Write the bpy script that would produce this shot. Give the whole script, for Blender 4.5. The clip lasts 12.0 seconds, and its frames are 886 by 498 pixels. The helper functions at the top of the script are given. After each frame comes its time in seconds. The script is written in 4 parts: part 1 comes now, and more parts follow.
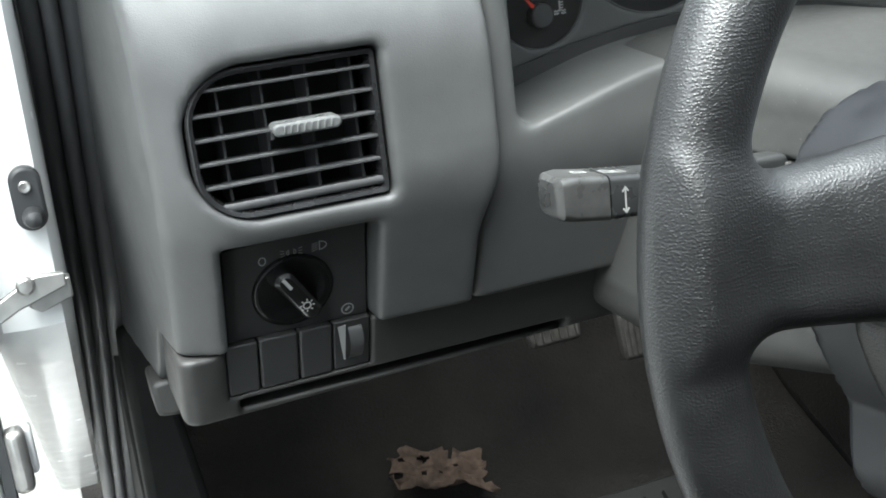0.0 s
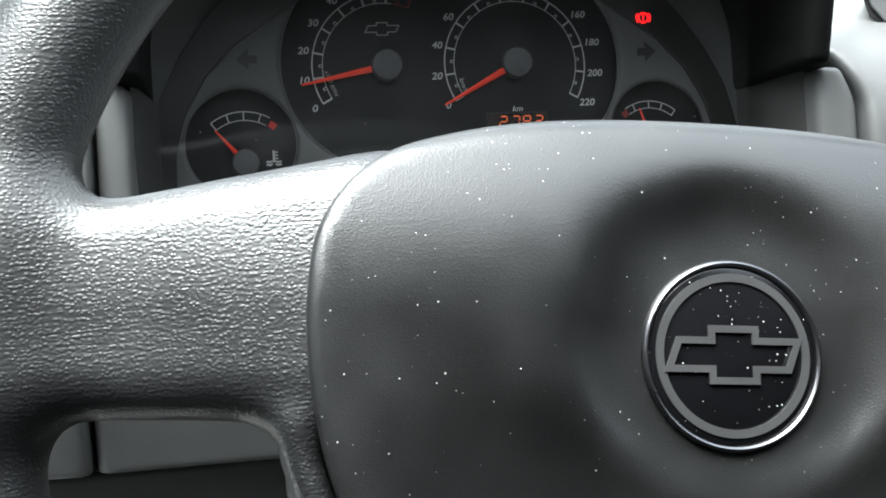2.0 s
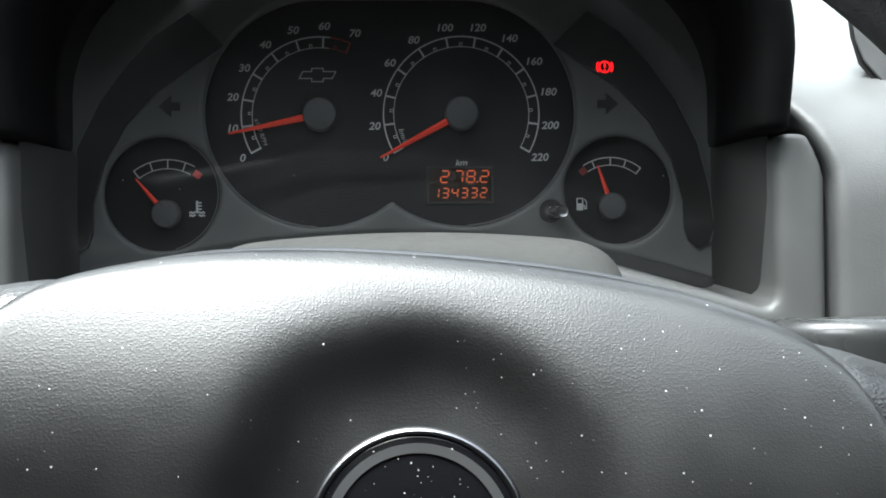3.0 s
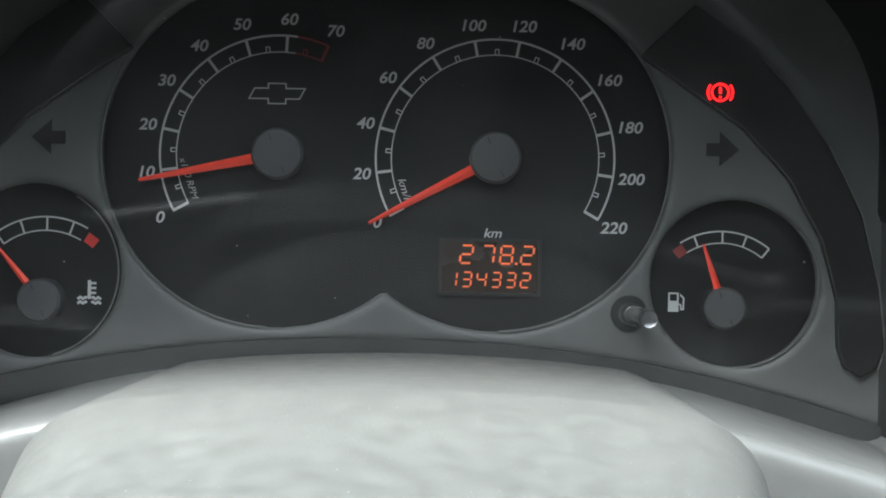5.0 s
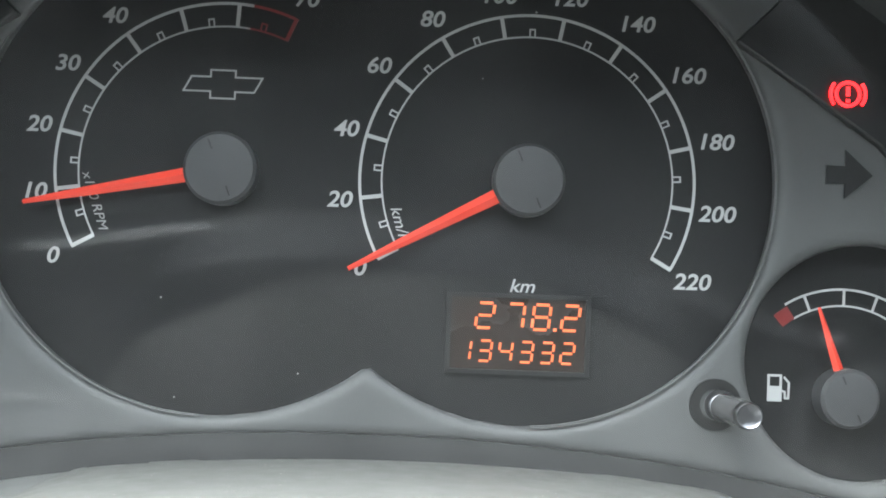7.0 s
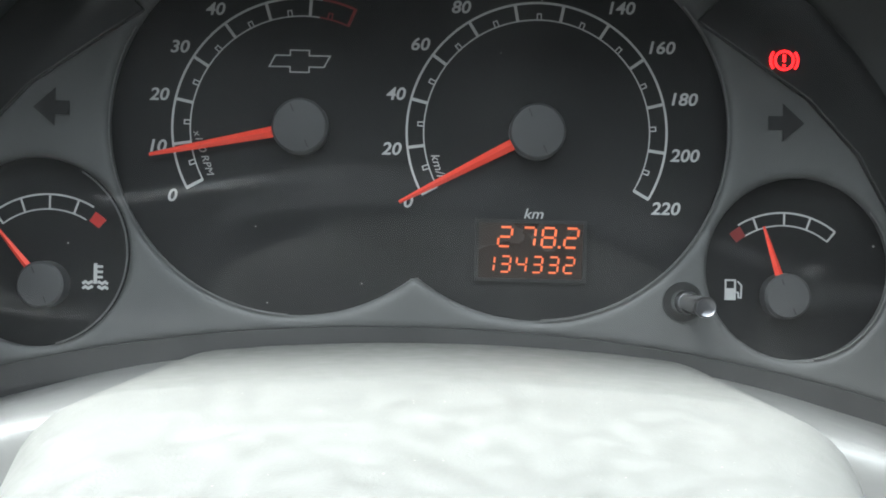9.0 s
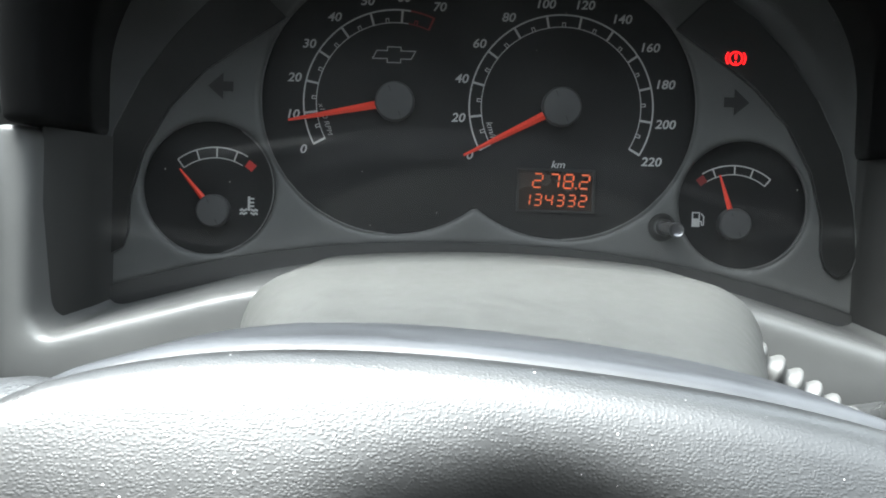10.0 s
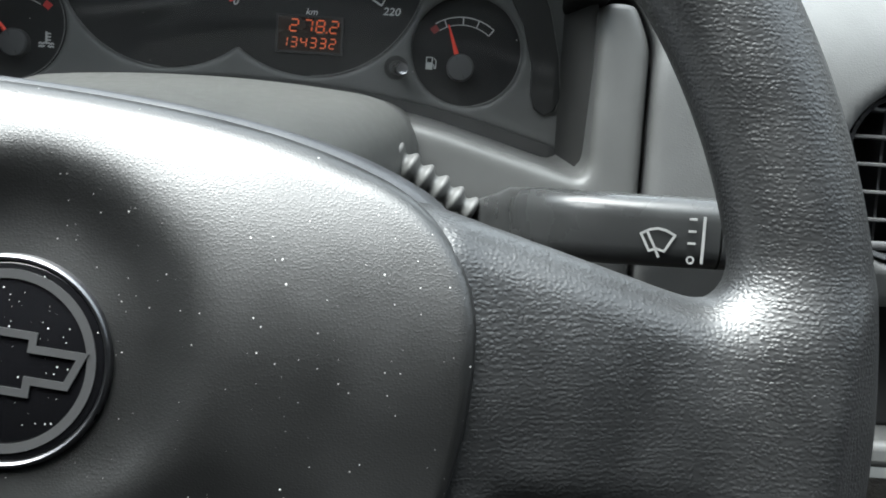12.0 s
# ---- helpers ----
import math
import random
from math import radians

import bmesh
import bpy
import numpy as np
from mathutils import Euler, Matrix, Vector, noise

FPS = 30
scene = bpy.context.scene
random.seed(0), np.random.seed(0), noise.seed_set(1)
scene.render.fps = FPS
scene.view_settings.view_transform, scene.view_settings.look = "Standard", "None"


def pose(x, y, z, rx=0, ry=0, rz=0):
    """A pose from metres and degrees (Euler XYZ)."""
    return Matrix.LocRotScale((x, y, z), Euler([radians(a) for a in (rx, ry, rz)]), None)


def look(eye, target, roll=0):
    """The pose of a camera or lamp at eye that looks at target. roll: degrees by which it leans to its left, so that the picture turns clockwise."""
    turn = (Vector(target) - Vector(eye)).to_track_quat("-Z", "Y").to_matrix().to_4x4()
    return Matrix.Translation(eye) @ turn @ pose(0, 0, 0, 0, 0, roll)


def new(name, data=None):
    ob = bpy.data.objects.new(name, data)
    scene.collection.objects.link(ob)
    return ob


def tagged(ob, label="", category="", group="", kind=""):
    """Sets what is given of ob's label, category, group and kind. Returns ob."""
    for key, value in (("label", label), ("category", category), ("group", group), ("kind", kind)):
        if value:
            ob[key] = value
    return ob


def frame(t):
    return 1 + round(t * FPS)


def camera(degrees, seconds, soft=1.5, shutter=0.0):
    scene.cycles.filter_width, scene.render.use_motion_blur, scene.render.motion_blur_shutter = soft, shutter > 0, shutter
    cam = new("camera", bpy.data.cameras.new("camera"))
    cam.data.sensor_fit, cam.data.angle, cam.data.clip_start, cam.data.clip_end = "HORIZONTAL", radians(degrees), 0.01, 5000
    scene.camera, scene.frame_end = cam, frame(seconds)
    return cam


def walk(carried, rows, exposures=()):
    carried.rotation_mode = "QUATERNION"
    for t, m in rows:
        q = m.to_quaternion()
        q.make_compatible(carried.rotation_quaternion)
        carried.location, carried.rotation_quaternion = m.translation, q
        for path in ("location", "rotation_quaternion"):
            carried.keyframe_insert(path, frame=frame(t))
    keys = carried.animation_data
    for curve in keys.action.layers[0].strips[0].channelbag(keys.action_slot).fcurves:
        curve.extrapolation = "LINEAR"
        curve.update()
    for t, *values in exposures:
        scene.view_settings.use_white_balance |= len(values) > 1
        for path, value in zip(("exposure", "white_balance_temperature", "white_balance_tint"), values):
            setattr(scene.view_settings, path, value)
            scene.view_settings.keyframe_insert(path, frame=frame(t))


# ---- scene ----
# Everything round the wheel is laid out in millimetres in the dial's own axes:
# x to the passenger's side, y into the dashboard, z up along the dial face.
LEAN = -26.0
UNIT = 0.000923  # metres to one layout unit (about a millimetre)
CL = pose(0, 0, 0.93, LEAN, 0, 0)
cam = camera(44.0, 12.0, soft=1.8)
ROWS = [
    (0.0, -0.3441, -0.5064, 0.0555, 72.75, 6.08, -21.80),
    (0.5, -0.3001, -0.5160, 0.0100, 78.84, 5.82, -20.22),
    (1.0, -0.2452, -0.5016, -0.0367, 85.37, 3.42, -16.29),
    (1.5, -0.1806, -0.4919, -0.0487, 89.88, 3.59, -13.28),
    (2.0, -0.1088, -0.4945, -0.0542, 91.25, 3.44, -11.33),
    (2.5, -0.0462, -0.4947, -0.0435, 90.80, 2.15, -7.18),
    (3.0, 0.0027, -0.4757, -0.0217, 90.58, 0.68, -2.33),
    (3.5, 0.0200, -0.4464, 0.0114, 88.51, 0.49, 0.02),
    (5.3, 0.0150, -0.2711, 0.0158, 90.87, -1.63, -0.25),
    (5.5, 0.0125, -0.2436, 0.0181, 91.39, -1.99, -0.59),
    (6.0, 0.0118, -0.2202, 0.0208, 91.87, -1.65, -0.38),
    (6.5, 0.0108, -0.2204, 0.0204, 91.90, -2.10, -0.92),
    (8.3, 0.0155, -0.2405, 0.0168, 91.20, -1.85, 0.05),
    (8.5, 0.0146, -0.2532, 0.0163, 90.82, -1.77, 0.17),
    (9.0, 0.0093, -0.2861, 0.0109, 90.00, -1.32, 0.43),
    (9.5, -0.0001, -0.3307, 0.0089, 88.90, -1.71, 0.32),
    (10.0, -0.0065, -0.4070, 0.0033, 87.84, -1.90, 0.70),
    (10.5, -0.0143, -0.4866, -0.0014, 85.53, -2.98, 0.73),
    (11.0, -0.0082, -0.5095, -0.0188, 83.78, -3.41, 0.75),
    (11.5, 0.0350, -0.4989, -0.0225, 82.71, -3.65, 0.54),
    (12.0, 0.0960, -0.4788, -0.0225, 83.36, -3.66, 0.75),
]
EXPOSURES = [(0.0, 2.6), (1.0, 2.9), (2.0, 3.1), (2.7, 2.95), (3.3, 2.65), (3.7, 2.6), (5.3, 3.7), (5.6, 3.9), (6.0, 4.5), (6.5, 4.75), (8.5, 4.4), (9.2, 3.9), (9.8, 3.4), (10.5, 3.35), (11.2, 3.35), (12.0, 2.7)]
walk(cam, [(t, CL @ pose(x, y, z, rx, ry, rz)) for t, x, y, z, rx, ry, rz in ROWS], EXPOSURES)

# ---- daylight: a bright overcast sky through the windscreen and the open driver's door ----
world = bpy.data.worlds.new("sky")
scene.world = world
world.use_nodes = True
wn = world.node_tree.nodes
sky = wn.new("ShaderNodeTexSky")
sky.sky_type, sky.sun_disc = "NISHITA", False
sky.sun_elevation, sky.sun_rotation = radians(72), radians(-63)
sky.dust_density, sky.air_density = 3.0, 1.0
hsv = wn.new("ShaderNodeHueSaturation")
hsv.inputs["Saturation"].default_value = 0.18
world.node_tree.links.new(sky.outputs[0], hsv.inputs["Color"])
cool = wn.new("ShaderNodeMix")
cool.data_type, cool.blend_type = "RGBA", "MULTIPLY"
cool.inputs["Factor"].default_value = 1.0
cool.inputs["B"].default_value = (0.9, 1.0, 1.02, 1)
world.node_tree.links.new(hsv.outputs[0], cool.inputs["A"])
world.node_tree.links.new(cool.outputs["Result"], wn["Background"].inputs["Color"])
wn["Background"].inputs["Strength"].default_value = 0.15
sun = new("sun", bpy.data.lights.new("sun", "SUN"))
sun.data.energy, sun.data.angle, sun.data.color = 1.5, radians(50), (0.97, 1.0, 0.98)
sun.matrix_world = look((-1.4, 0.7, 5.0), (0, 0, 0.9))


# ---- materials ----
def shader(name, color, rough=0.5, metal=0.0, spec=0.5, vary=0.15, spots=60.0, grain=None, glow=0.0, waves=0.0):
    """A procedural material: base colour with soft blotches, grain as relief; grain = (kind, size in mm, depth in mm)."""
    m = bpy.data.materials.new(name)
    m.use_nodes = True
    n, l = m.node_tree.nodes, m.node_tree.links
    b = n["Principled BSDF"]
    b.inputs["Roughness"].default_value = rough
    b.inputs["Metallic"].default_value = metal
    b.inputs["Specular IOR Level"].default_value = spec
    if glow:
        b.inputs["Emission Color"].default_value = (*color, 1)
        b.inputs["Emission Strength"].default_value = glow
    co = n.new("ShaderNodeTexCoord")
    big = n.new("ShaderNodeTexNoise")
    big.inputs["Scale"].default_value, big.inputs["Detail"].default_value = spots, 5.0
    l.new(co.outputs["Object"], big.inputs["Vector"])
    ramp = n.new("ShaderNodeMapRange")
    ramp.inputs[1].default_value, ramp.inputs[2].default_value = 0.25, 0.75
    ramp.inputs[3].default_value, ramp.inputs[4].default_value = 1 - vary, 1 + vary
    l.new(big.outputs["Fac"], ramp.inputs[0])
    mul = n.new("ShaderNodeMix")
    mul.data_type, mul.blend_type = "RGBA", "MULTIPLY"
    mul.inputs["Factor"].default_value = 1.0
    mul.inputs["A"].default_value = (*color, 1)
    l.new(ramp.outputs[0], mul.inputs["B"])
    l.new(mul.outputs["Result"], b.inputs["Base Color"])
    rr = n.new("ShaderNodeMapRange")
    rr.inputs[1].default_value, rr.inputs[2].default_value = 0.3, 0.7
    rr.inputs[3].default_value, rr.inputs[4].default_value = max(rough - 0.06, 0.02), min(rough + 0.06, 1)
    l.new(big.outputs["Fac"], rr.inputs[0])
    l.new(rr.outputs[0], b.inputs["Roughness"])
    if grain:
        kind, size, depth = grain
        mp = n.new("ShaderNodeMapping")
        l.new(co.outputs["Object"], mp.inputs["Vector"])
        if kind == "pebble":
            # flattened leather cells, wider than tall, with rounded tops and narrow valleys
            mp.inputs["Scale"].default_value = (0.76, 0.9, 1.0)
            warp = n.new("ShaderNodeTexNoise")
            warp.inputs["Scale"].default_value = 330 / size
            l.new(co.outputs["Object"], warp.inputs["Vector"])
            add = n.new("ShaderNodeVectorMath")
            add.operation = "MULTIPLY_ADD"
            add.inputs[1].default_value = (0.0011 * size,) * 3
            l.new(warp.outputs["Color"], add.inputs[0])
            l.new(mp.outputs[0], add.inputs[2])
            tex = n.new("ShaderNodeTexVoronoi")
            tex.feature = "SMOOTH_F1"
            tex.inputs["Scale"].default_value = 1000 / size
            tex.inputs["Smoothness"].default_value = 0.2
            tex.inputs["Randomness"].default_value = 0.75
            l.new(add.outputs[0], tex.inputs["Vector"])
            soft = n.new("ShaderNodeMapRange")
            soft.interpolation_type = "SMOOTHSTEP"
            soft.inputs[1].default_value, soft.inputs[2].default_value = 0.65, 0.15
            l.new(tex.outputs["Distance"], soft.inputs[0])
            h = soft.outputs[0]
            if waves:
                # gentle crosswise ridges under the cells
                wave = n.new("ShaderNodeTexWave")
                wave.bands_direction = "Z"
                wave.inputs["Scale"].default_value = 190 / size
                wave.inputs["Distortion"].default_value = 6.5
                wave.inputs["Detail"].default_value = 1.0
                wave.inputs["Detail Scale"].default_value = 0.9
                l.new(co.outputs["Object"], wave.inputs["Vector"])
                both = n.new("ShaderNodeMath")
                both.operation = "MULTIPLY_ADD"
                both.inputs[1].default_value = waves
                l.new(wave.outputs["Fac"], both.inputs[0])
                l.new(soft.outputs[0], both.inputs[2])
                h = both.outputs[0]
        else:
            tex = n.new("ShaderNodeTexNoise")
            tex.inputs["Scale"].default_value = 1000 / size
            tex.inputs["Detail"].default_value = 3.0
            l.new(mp.outputs[0], tex.inputs["Vector"])
            h = tex.outputs["Fac"]
        bump = n.new("ShaderNodeBump")
        bump.inputs["Strength"].default_value = 1.0
        bump.inputs["Distance"].default_value = depth / 1000
        l.new(h, bump.inputs["Height"])
        l.new(bump.outputs[0], b.inputs["Normal"])
    return m


def dusty(m, color, size, share, radius_max=0.12):
    """Scatters small light specks of dust over a material."""
    n, l = m.node_tree.nodes, m.node_tree.links
    b = n["Principled BSDF"]
    co = n.new("ShaderNodeTexCoord")
    v = n.new("ShaderNodeTexVoronoi")
    v.inputs["Scale"].default_value = 1000 / size
    l.new(co.outputs["Object"], v.inputs["Vector"])
    patch = n.new("ShaderNodeTexNoise")
    patch.inputs["Scale"].default_value = 22.0
    l.new(co.outputs["Object"], patch.inputs["Vector"])
    lim = n.new("ShaderNodeMapRange")
    lim.inputs[1].default_value, lim.inputs[2].default_value = 0.35, 0.7
    lim.inputs[3].default_value, lim.inputs[4].default_value = share * 0.3, share
    l.new(patch.outputs["Fac"], lim.inputs[0])
    keep = n.new("ShaderNodeSeparateColor")
    l.new(v.outputs["Color"], keep.inputs[0])
    some = n.new("ShaderNodeMath")
    some.operation = "LESS_THAN"
    l.new(keep.outputs[0], some.inputs[0])
    l.new(lim.outputs[0], some.inputs[1])
    dot = n.new("ShaderNodeMath")
    dot.operation = "LESS_THAN"
    big = n.new("ShaderNodeMath")
    big.operation = "MULTIPLY"
    l.new(keep.outputs[1], big.inputs[0])
    l.new(keep.outputs[2], big.inputs[1])
    radius = n.new("ShaderNodeMath")
    radius.operation = "MULTIPLY_ADD"
    radius.inputs[1].default_value, radius.inputs[2].default_value = radius_max, radius_max * 0.23
    l.new(big.outputs[0], radius.inputs[0])
    l.new(radius.outputs[0], dot.inputs[1])
    l.new(v.outputs["Distance"], dot.inputs[0])
    both = n.new("ShaderNodeMath")
    both.operation = "MULTIPLY"
    l.new(some.outputs[0], both.inputs[0])
    l.new(dot.outputs[0], both.inputs[1])
    mix = n.new("ShaderNodeMix")
    mix.data_type = "RGBA"
    old = b.inputs["Base Color"].links[0].from_socket
    l.new(both.outputs[0], mix.inputs["Factor"])
    l.new(old, mix.inputs["A"])
    mix.inputs["B"].default_value = (*color, 1)
    l.new(mix.outputs["Result"], b.inputs["Base Color"])
    return m


FASCIA = shader("grained_grey_plastic", (0.103, 0.104, 0.103), 0.42, vary=0.1, grain=("pebble", 0.6, 0.035))
BEZEL = shader("smooth_grey_plastic", (0.098, 0.099, 0.097), 0.42, vary=0.08, grain=("noise", 0.7, 0.02))
LOWER = shader("matt_grey_plastic", (0.058, 0.057, 0.055), 0.48, vary=0.1, grain=("noise", 0.8, 0.03))
HOOD = shader("black_hood_plastic", (0.005, 0.005, 0.005), 0.75, spec=0.1, vary=0.15, grain=("noise", 0.9, 0.04))
# darker grey that puts the shade of the opening's side walls into colour
SIDESHADE = shader("shaded_side_plastic", (0.034, 0.034, 0.033), 0.6, spec=0.25, vary=0.12, grain=("noise", 0.9, 0.03))
SHROUD = dusty(shader("light_grey_plastic", (0.06, 0.061, 0.058), 0.5, vary=0.1, spots=220.0, grain=("noise", 0.6, 0.04)), (0.3, 0.29, 0.26), 1.3, 0.7)
RUBBERY = shader("grained_black_wheel_skin", (0.012, 0.0124, 0.013), 0.42, spec=1.0, vary=0.12, grain=("pebble", 0.85, 0.07), waves=0.35)
PAD = dusty(shader("matt_black_pad_skin", (0.008, 0.0082, 0.0082), 0.4, spec=0.95, vary=0.3, spots=35.0, grain=("pebble", 0.5, 0.02)), (0.6, 0.6, 0.58), 1.7, 0.95, 0.12)
# near-black for joints and for shade put into parts round the footwell
NEARBLACK = shader("near_black_fill", (0.006, 0.006, 0.006), 0.8, vary=0.1)
VENT = shader("satin_black_vent_plastic", (0.08, 0.08, 0.081), 0.32, vary=0.1)
VENTFRAME = shader("glossy_black_vent_frame", (0.022, 0.022, 0.023), 0.27, vary=0.1)
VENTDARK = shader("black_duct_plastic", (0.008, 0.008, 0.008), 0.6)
SWITCH = shader("black_switch_plastic", (0.048, 0.048, 0.048), 0.45, vary=0.1, grain=("noise", 0.5, 0.02))
KNOBBLACK = shader("glossy_black_knob", (0.012, 0.012, 0.012), 0.2, vary=0.1)
KNOBGREY = shader("worn_grey_knob", (0.16, 0.163, 0.16), 0.3, vary=0.15)
PRINT = shader("white_print", (0.43, 0.43, 0.42), 0.5, vary=0.05)
PRINTDIM = shader("grey_print", (0.3, 0.3, 0.29), 0.5, vary=0.05)
PRINTRED = shader("dark_red_print", (0.2, 0.012, 0.01), 0.5, vary=0.05)
PLATE = dusty(shader("grey_dial_mask", (0.078, 0.079, 0.078), 0.55, spec=0.3, vary=0.1, grain=("noise", 0.4, 0.02)), (0.4, 0.4, 0.38), 2.6, 0.1)
DIAL = dusty(shader("black_dial_face", (0.0065, 0.0065, 0.007), 0.55, spec=0.2, vary=0.1), (0.3, 0.3, 0.29), 3.5, 0.12)
ARROW = shader("unlit_turn_arrow", (0.005, 0.005, 0.005), 0.45, vary=0.05)
SLOT = shader("smoked_lamp_window", (0.006, 0.006, 0.006), 0.4, vary=0.05)
SMOKE = shader("smoky_clear_plastic", (0.07, 0.07, 0.07), 0.15, vary=0.1)
LENS = bpy.data.materials.new("dusty_clear_lens")
LENS.use_nodes = True
ln, ll = LENS.node_tree.nodes, LENS.node_tree.links
film, clear, blend = ln.new("ShaderNodeBsdfDiffuse"), ln.new("ShaderNodeBsdfTransparent"), ln.new("ShaderNodeMixShader")
film.inputs["Color"].default_value = (0.7, 0.7, 0.67, 1)
where, dust, haze = ln.new("ShaderNodeTexCoord"), ln.new("ShaderNodeTexNoise"), ln.new("ShaderNodeMapRange")
dust.inputs["Scale"].default_value, dust.inputs["Detail"].default_value = 34.0, 8.0
haze.inputs[1].default_value, haze.inputs[2].default_value = 0.3, 0.75
haze.inputs[3].default_value, haze.inputs[4].default_value = 0.008, 0.027
ll.new(where.outputs["Object"], dust.inputs["Vector"])
ll.new(dust.outputs["Fac"], haze.inputs[0])
ll.new(haze.outputs[0], blend.inputs[0])
ll.new(clear.outputs[0], blend.inputs[1])
ll.new(film.outputs[0], blend.inputs[2])
gloss, sheen = ln.new("ShaderNodeBsdfGlossy"), ln.new("ShaderNodeMixShader")
gloss.inputs["Roughness"].default_value, sheen.inputs[0].default_value = 0.05, 0.024
ll.new(blend.outputs[0], sheen.inputs[1])
ll.new(gloss.outputs[0], sheen.inputs[2])
ll.new(sheen.outputs[0], ln["Material Output"].inputs["Surface"])
STRIP = shader("dark_grey_strip", (0.03, 0.03, 0.03), 0.5, spec=0.3, vary=0.2, grain=("noise", 0.6, 0.03))
HUB = shader("dark_grey_needle_cap", (0.045, 0.045, 0.046), 0.5, vary=0.08)
NEEDLE = shader("orange_red_needle", (0.75, 0.055, 0.03), 0.4, vary=0.04, glow=0.01)
LAMPRED = shader("lit_red_lamp", (1.0, 0.01, 0.012), 0.4, vary=0.0, glow=0.3)
LCDBACK = shader("brown_display_glass", (0.022, 0.013, 0.01), 0.25, vary=0.1)
LCD = shader("lit_orange_digit", (1.0, 0.17, 0.05), 0.4, vary=0.0, glow=0.023)
CHROME = shader("polished_chrome", (0.2, 0.2, 0.21), 0.32, metal=1.0, vary=0.05)
BADGEBLACK = dusty(shader("glossy_black_badge", (0.006, 0.006, 0.007), 0.12, vary=0.1), (0.6, 0.6, 0.58), 1.3, 1.0, 0.16)
BADGEGREY = shader("satin_silver_badge", (0.075, 0.075, 0.077), 0.4, metal=0.3, vary=0.08)
HUBSKIN = shader("satin_hub_plastic", (0.04, 0.042, 0.046), 0.42, spec=0.5, vary=0.2, grain=("noise", 0.8, 0.03))
STALK = shader("satin_black_stalk", (0.042, 0.043, 0.043), 0.3, vary=0.1, grain=("noise", 0.6, 0.02))
BOOT = shader("pale_grey_ribbed_rubber", (0.1, 0.1, 0.097), 0.5, vary=0.25)
SEAL = shader("black_rubber_seal", (0.034, 0.035, 0.036), 0.45, vary=0.2, grain=("noise", 1.2, 0.05))
SEALGREY = shader("grey_sill_trim", (0.058, 0.058, 0.06), 0.5, vary=0.15)
PAINT = shader("white_car_paint", (0.8, 0.8, 0.79), 0.22, vary=0.03)
STEEL = shader("zinc_steel", (0.45, 0.44, 0.42), 0.35, metal=0.8, vary=0.3)
CARPET = shader("dirty_brown_carpet", (0.019, 0.017, 0.015), 0.95, vary=0.85, spots=9.0, grain=("noise", 3.0, 1.6))
MATRUB = shader("black_rubber_mat", (0.02, 0.02, 0.019), 0.6, vary=0.3)
PEDAL = shader("worn_pedal_rubber", (0.085, 0.081, 0.075), 0.6, vary=0.4, spots=150.0)
RAG = shader("dried_brown_leaf", (0.15, 0.105, 0.08), 0.9, vary=0.5, spots=90.0, grain=("noise", 4.0, 1.0))
LINER = shader("grey_headliner", (0.32, 0.32, 0.3), 0.9, vary=0.1)
SEATCLOTH = shader("dark_grey_seat_cloth", (0.06, 0.06, 0.062), 0.95, vary=0.2)
YARD = shader("grey_screen_wall", (0.2, 0.2, 0.195), 0.9, vary=0.25, spots=2.0)
ASPHALT = shader("concrete_yard", (0.2, 0.197, 0.188), 0.9, vary=0.25, spots=3.0)


# ---- building helpers (millimetres in the dial's axes) ----
BASES = {}


def thing(name, base, label, category, group="", kind=""):
    """An Empty at the base of a thing; its parts are given in the dial's axes."""
    ob = new(name)
    ob.empty_display_size = 0.02
    ob.matrix_world = CL @ Matrix.Translation(Vector(base) * UNIT)
    BASES[ob] = Vector(base)
    return tagged(ob, label, category, group, kind)


def mesh_part(name, verts, faces, material, parent, label="", smooth=True, data=None):
    base = BASES[parent]
    if data is None:
        data = bpy.data.meshes.new(name)
        v = (np.asarray(verts, dtype=float) - np.array(base)) * UNIT
        data.from_pydata(v.tolist(), [], [list(map(int, f)) for f in faces])
        data.materials.append(material)
        data.polygons.foreach_set("use_smooth", [smooth] * len(data.polygons))
        data.update()
    ob = new(name, data)
    ob.parent = parent
    BASES[ob] = base
    return tagged(ob, label) if label else ob


def part(name, bm, material, parent, label="", smooth=True, bevel=0.0, segments=2):
    """Links a bmesh, in mm, as one mesh object under a thing or a part. Frees the bmesh."""
    bmesh.ops.recalc_face_normals(bm, faces=bm.faces)
    bm.verts.index_update()
    verts = [tuple(v.co) for v in bm.verts]
    faces = [[v.index for v in f.verts] for f in bm.faces]
    bm.free()
    ob = mesh_part(name, verts, faces, material, parent, label, smooth)
    if bevel:
        mod = ob.modifiers.new("round", "BEVEL")
        mod.width, mod.segments, mod.limit_method, mod.angle_limit = bevel * UNIT, segments, "ANGLE", radians(35)
    if smooth:
        ob.data.set_sharp_from_angle(angle=radians(38))
    return ob


def prism(outline, y0, y1, bm=None):
    """A solid from an outline in x, z between two depths."""
    bm = bm or bmesh.new()
    a = [bm.verts.new((x, y0, z)) for x, z in outline]
    b = [bm.verts.new((x, y1, z)) for x, z in outline]
    bm.faces.new(a)
    bm.faces.new(b[::-1])
    for i in range(len(a)):
        j = (i + 1) % len(a)
        bm.faces.new((a[j], a[i], b[i], b[j]))
    return bm


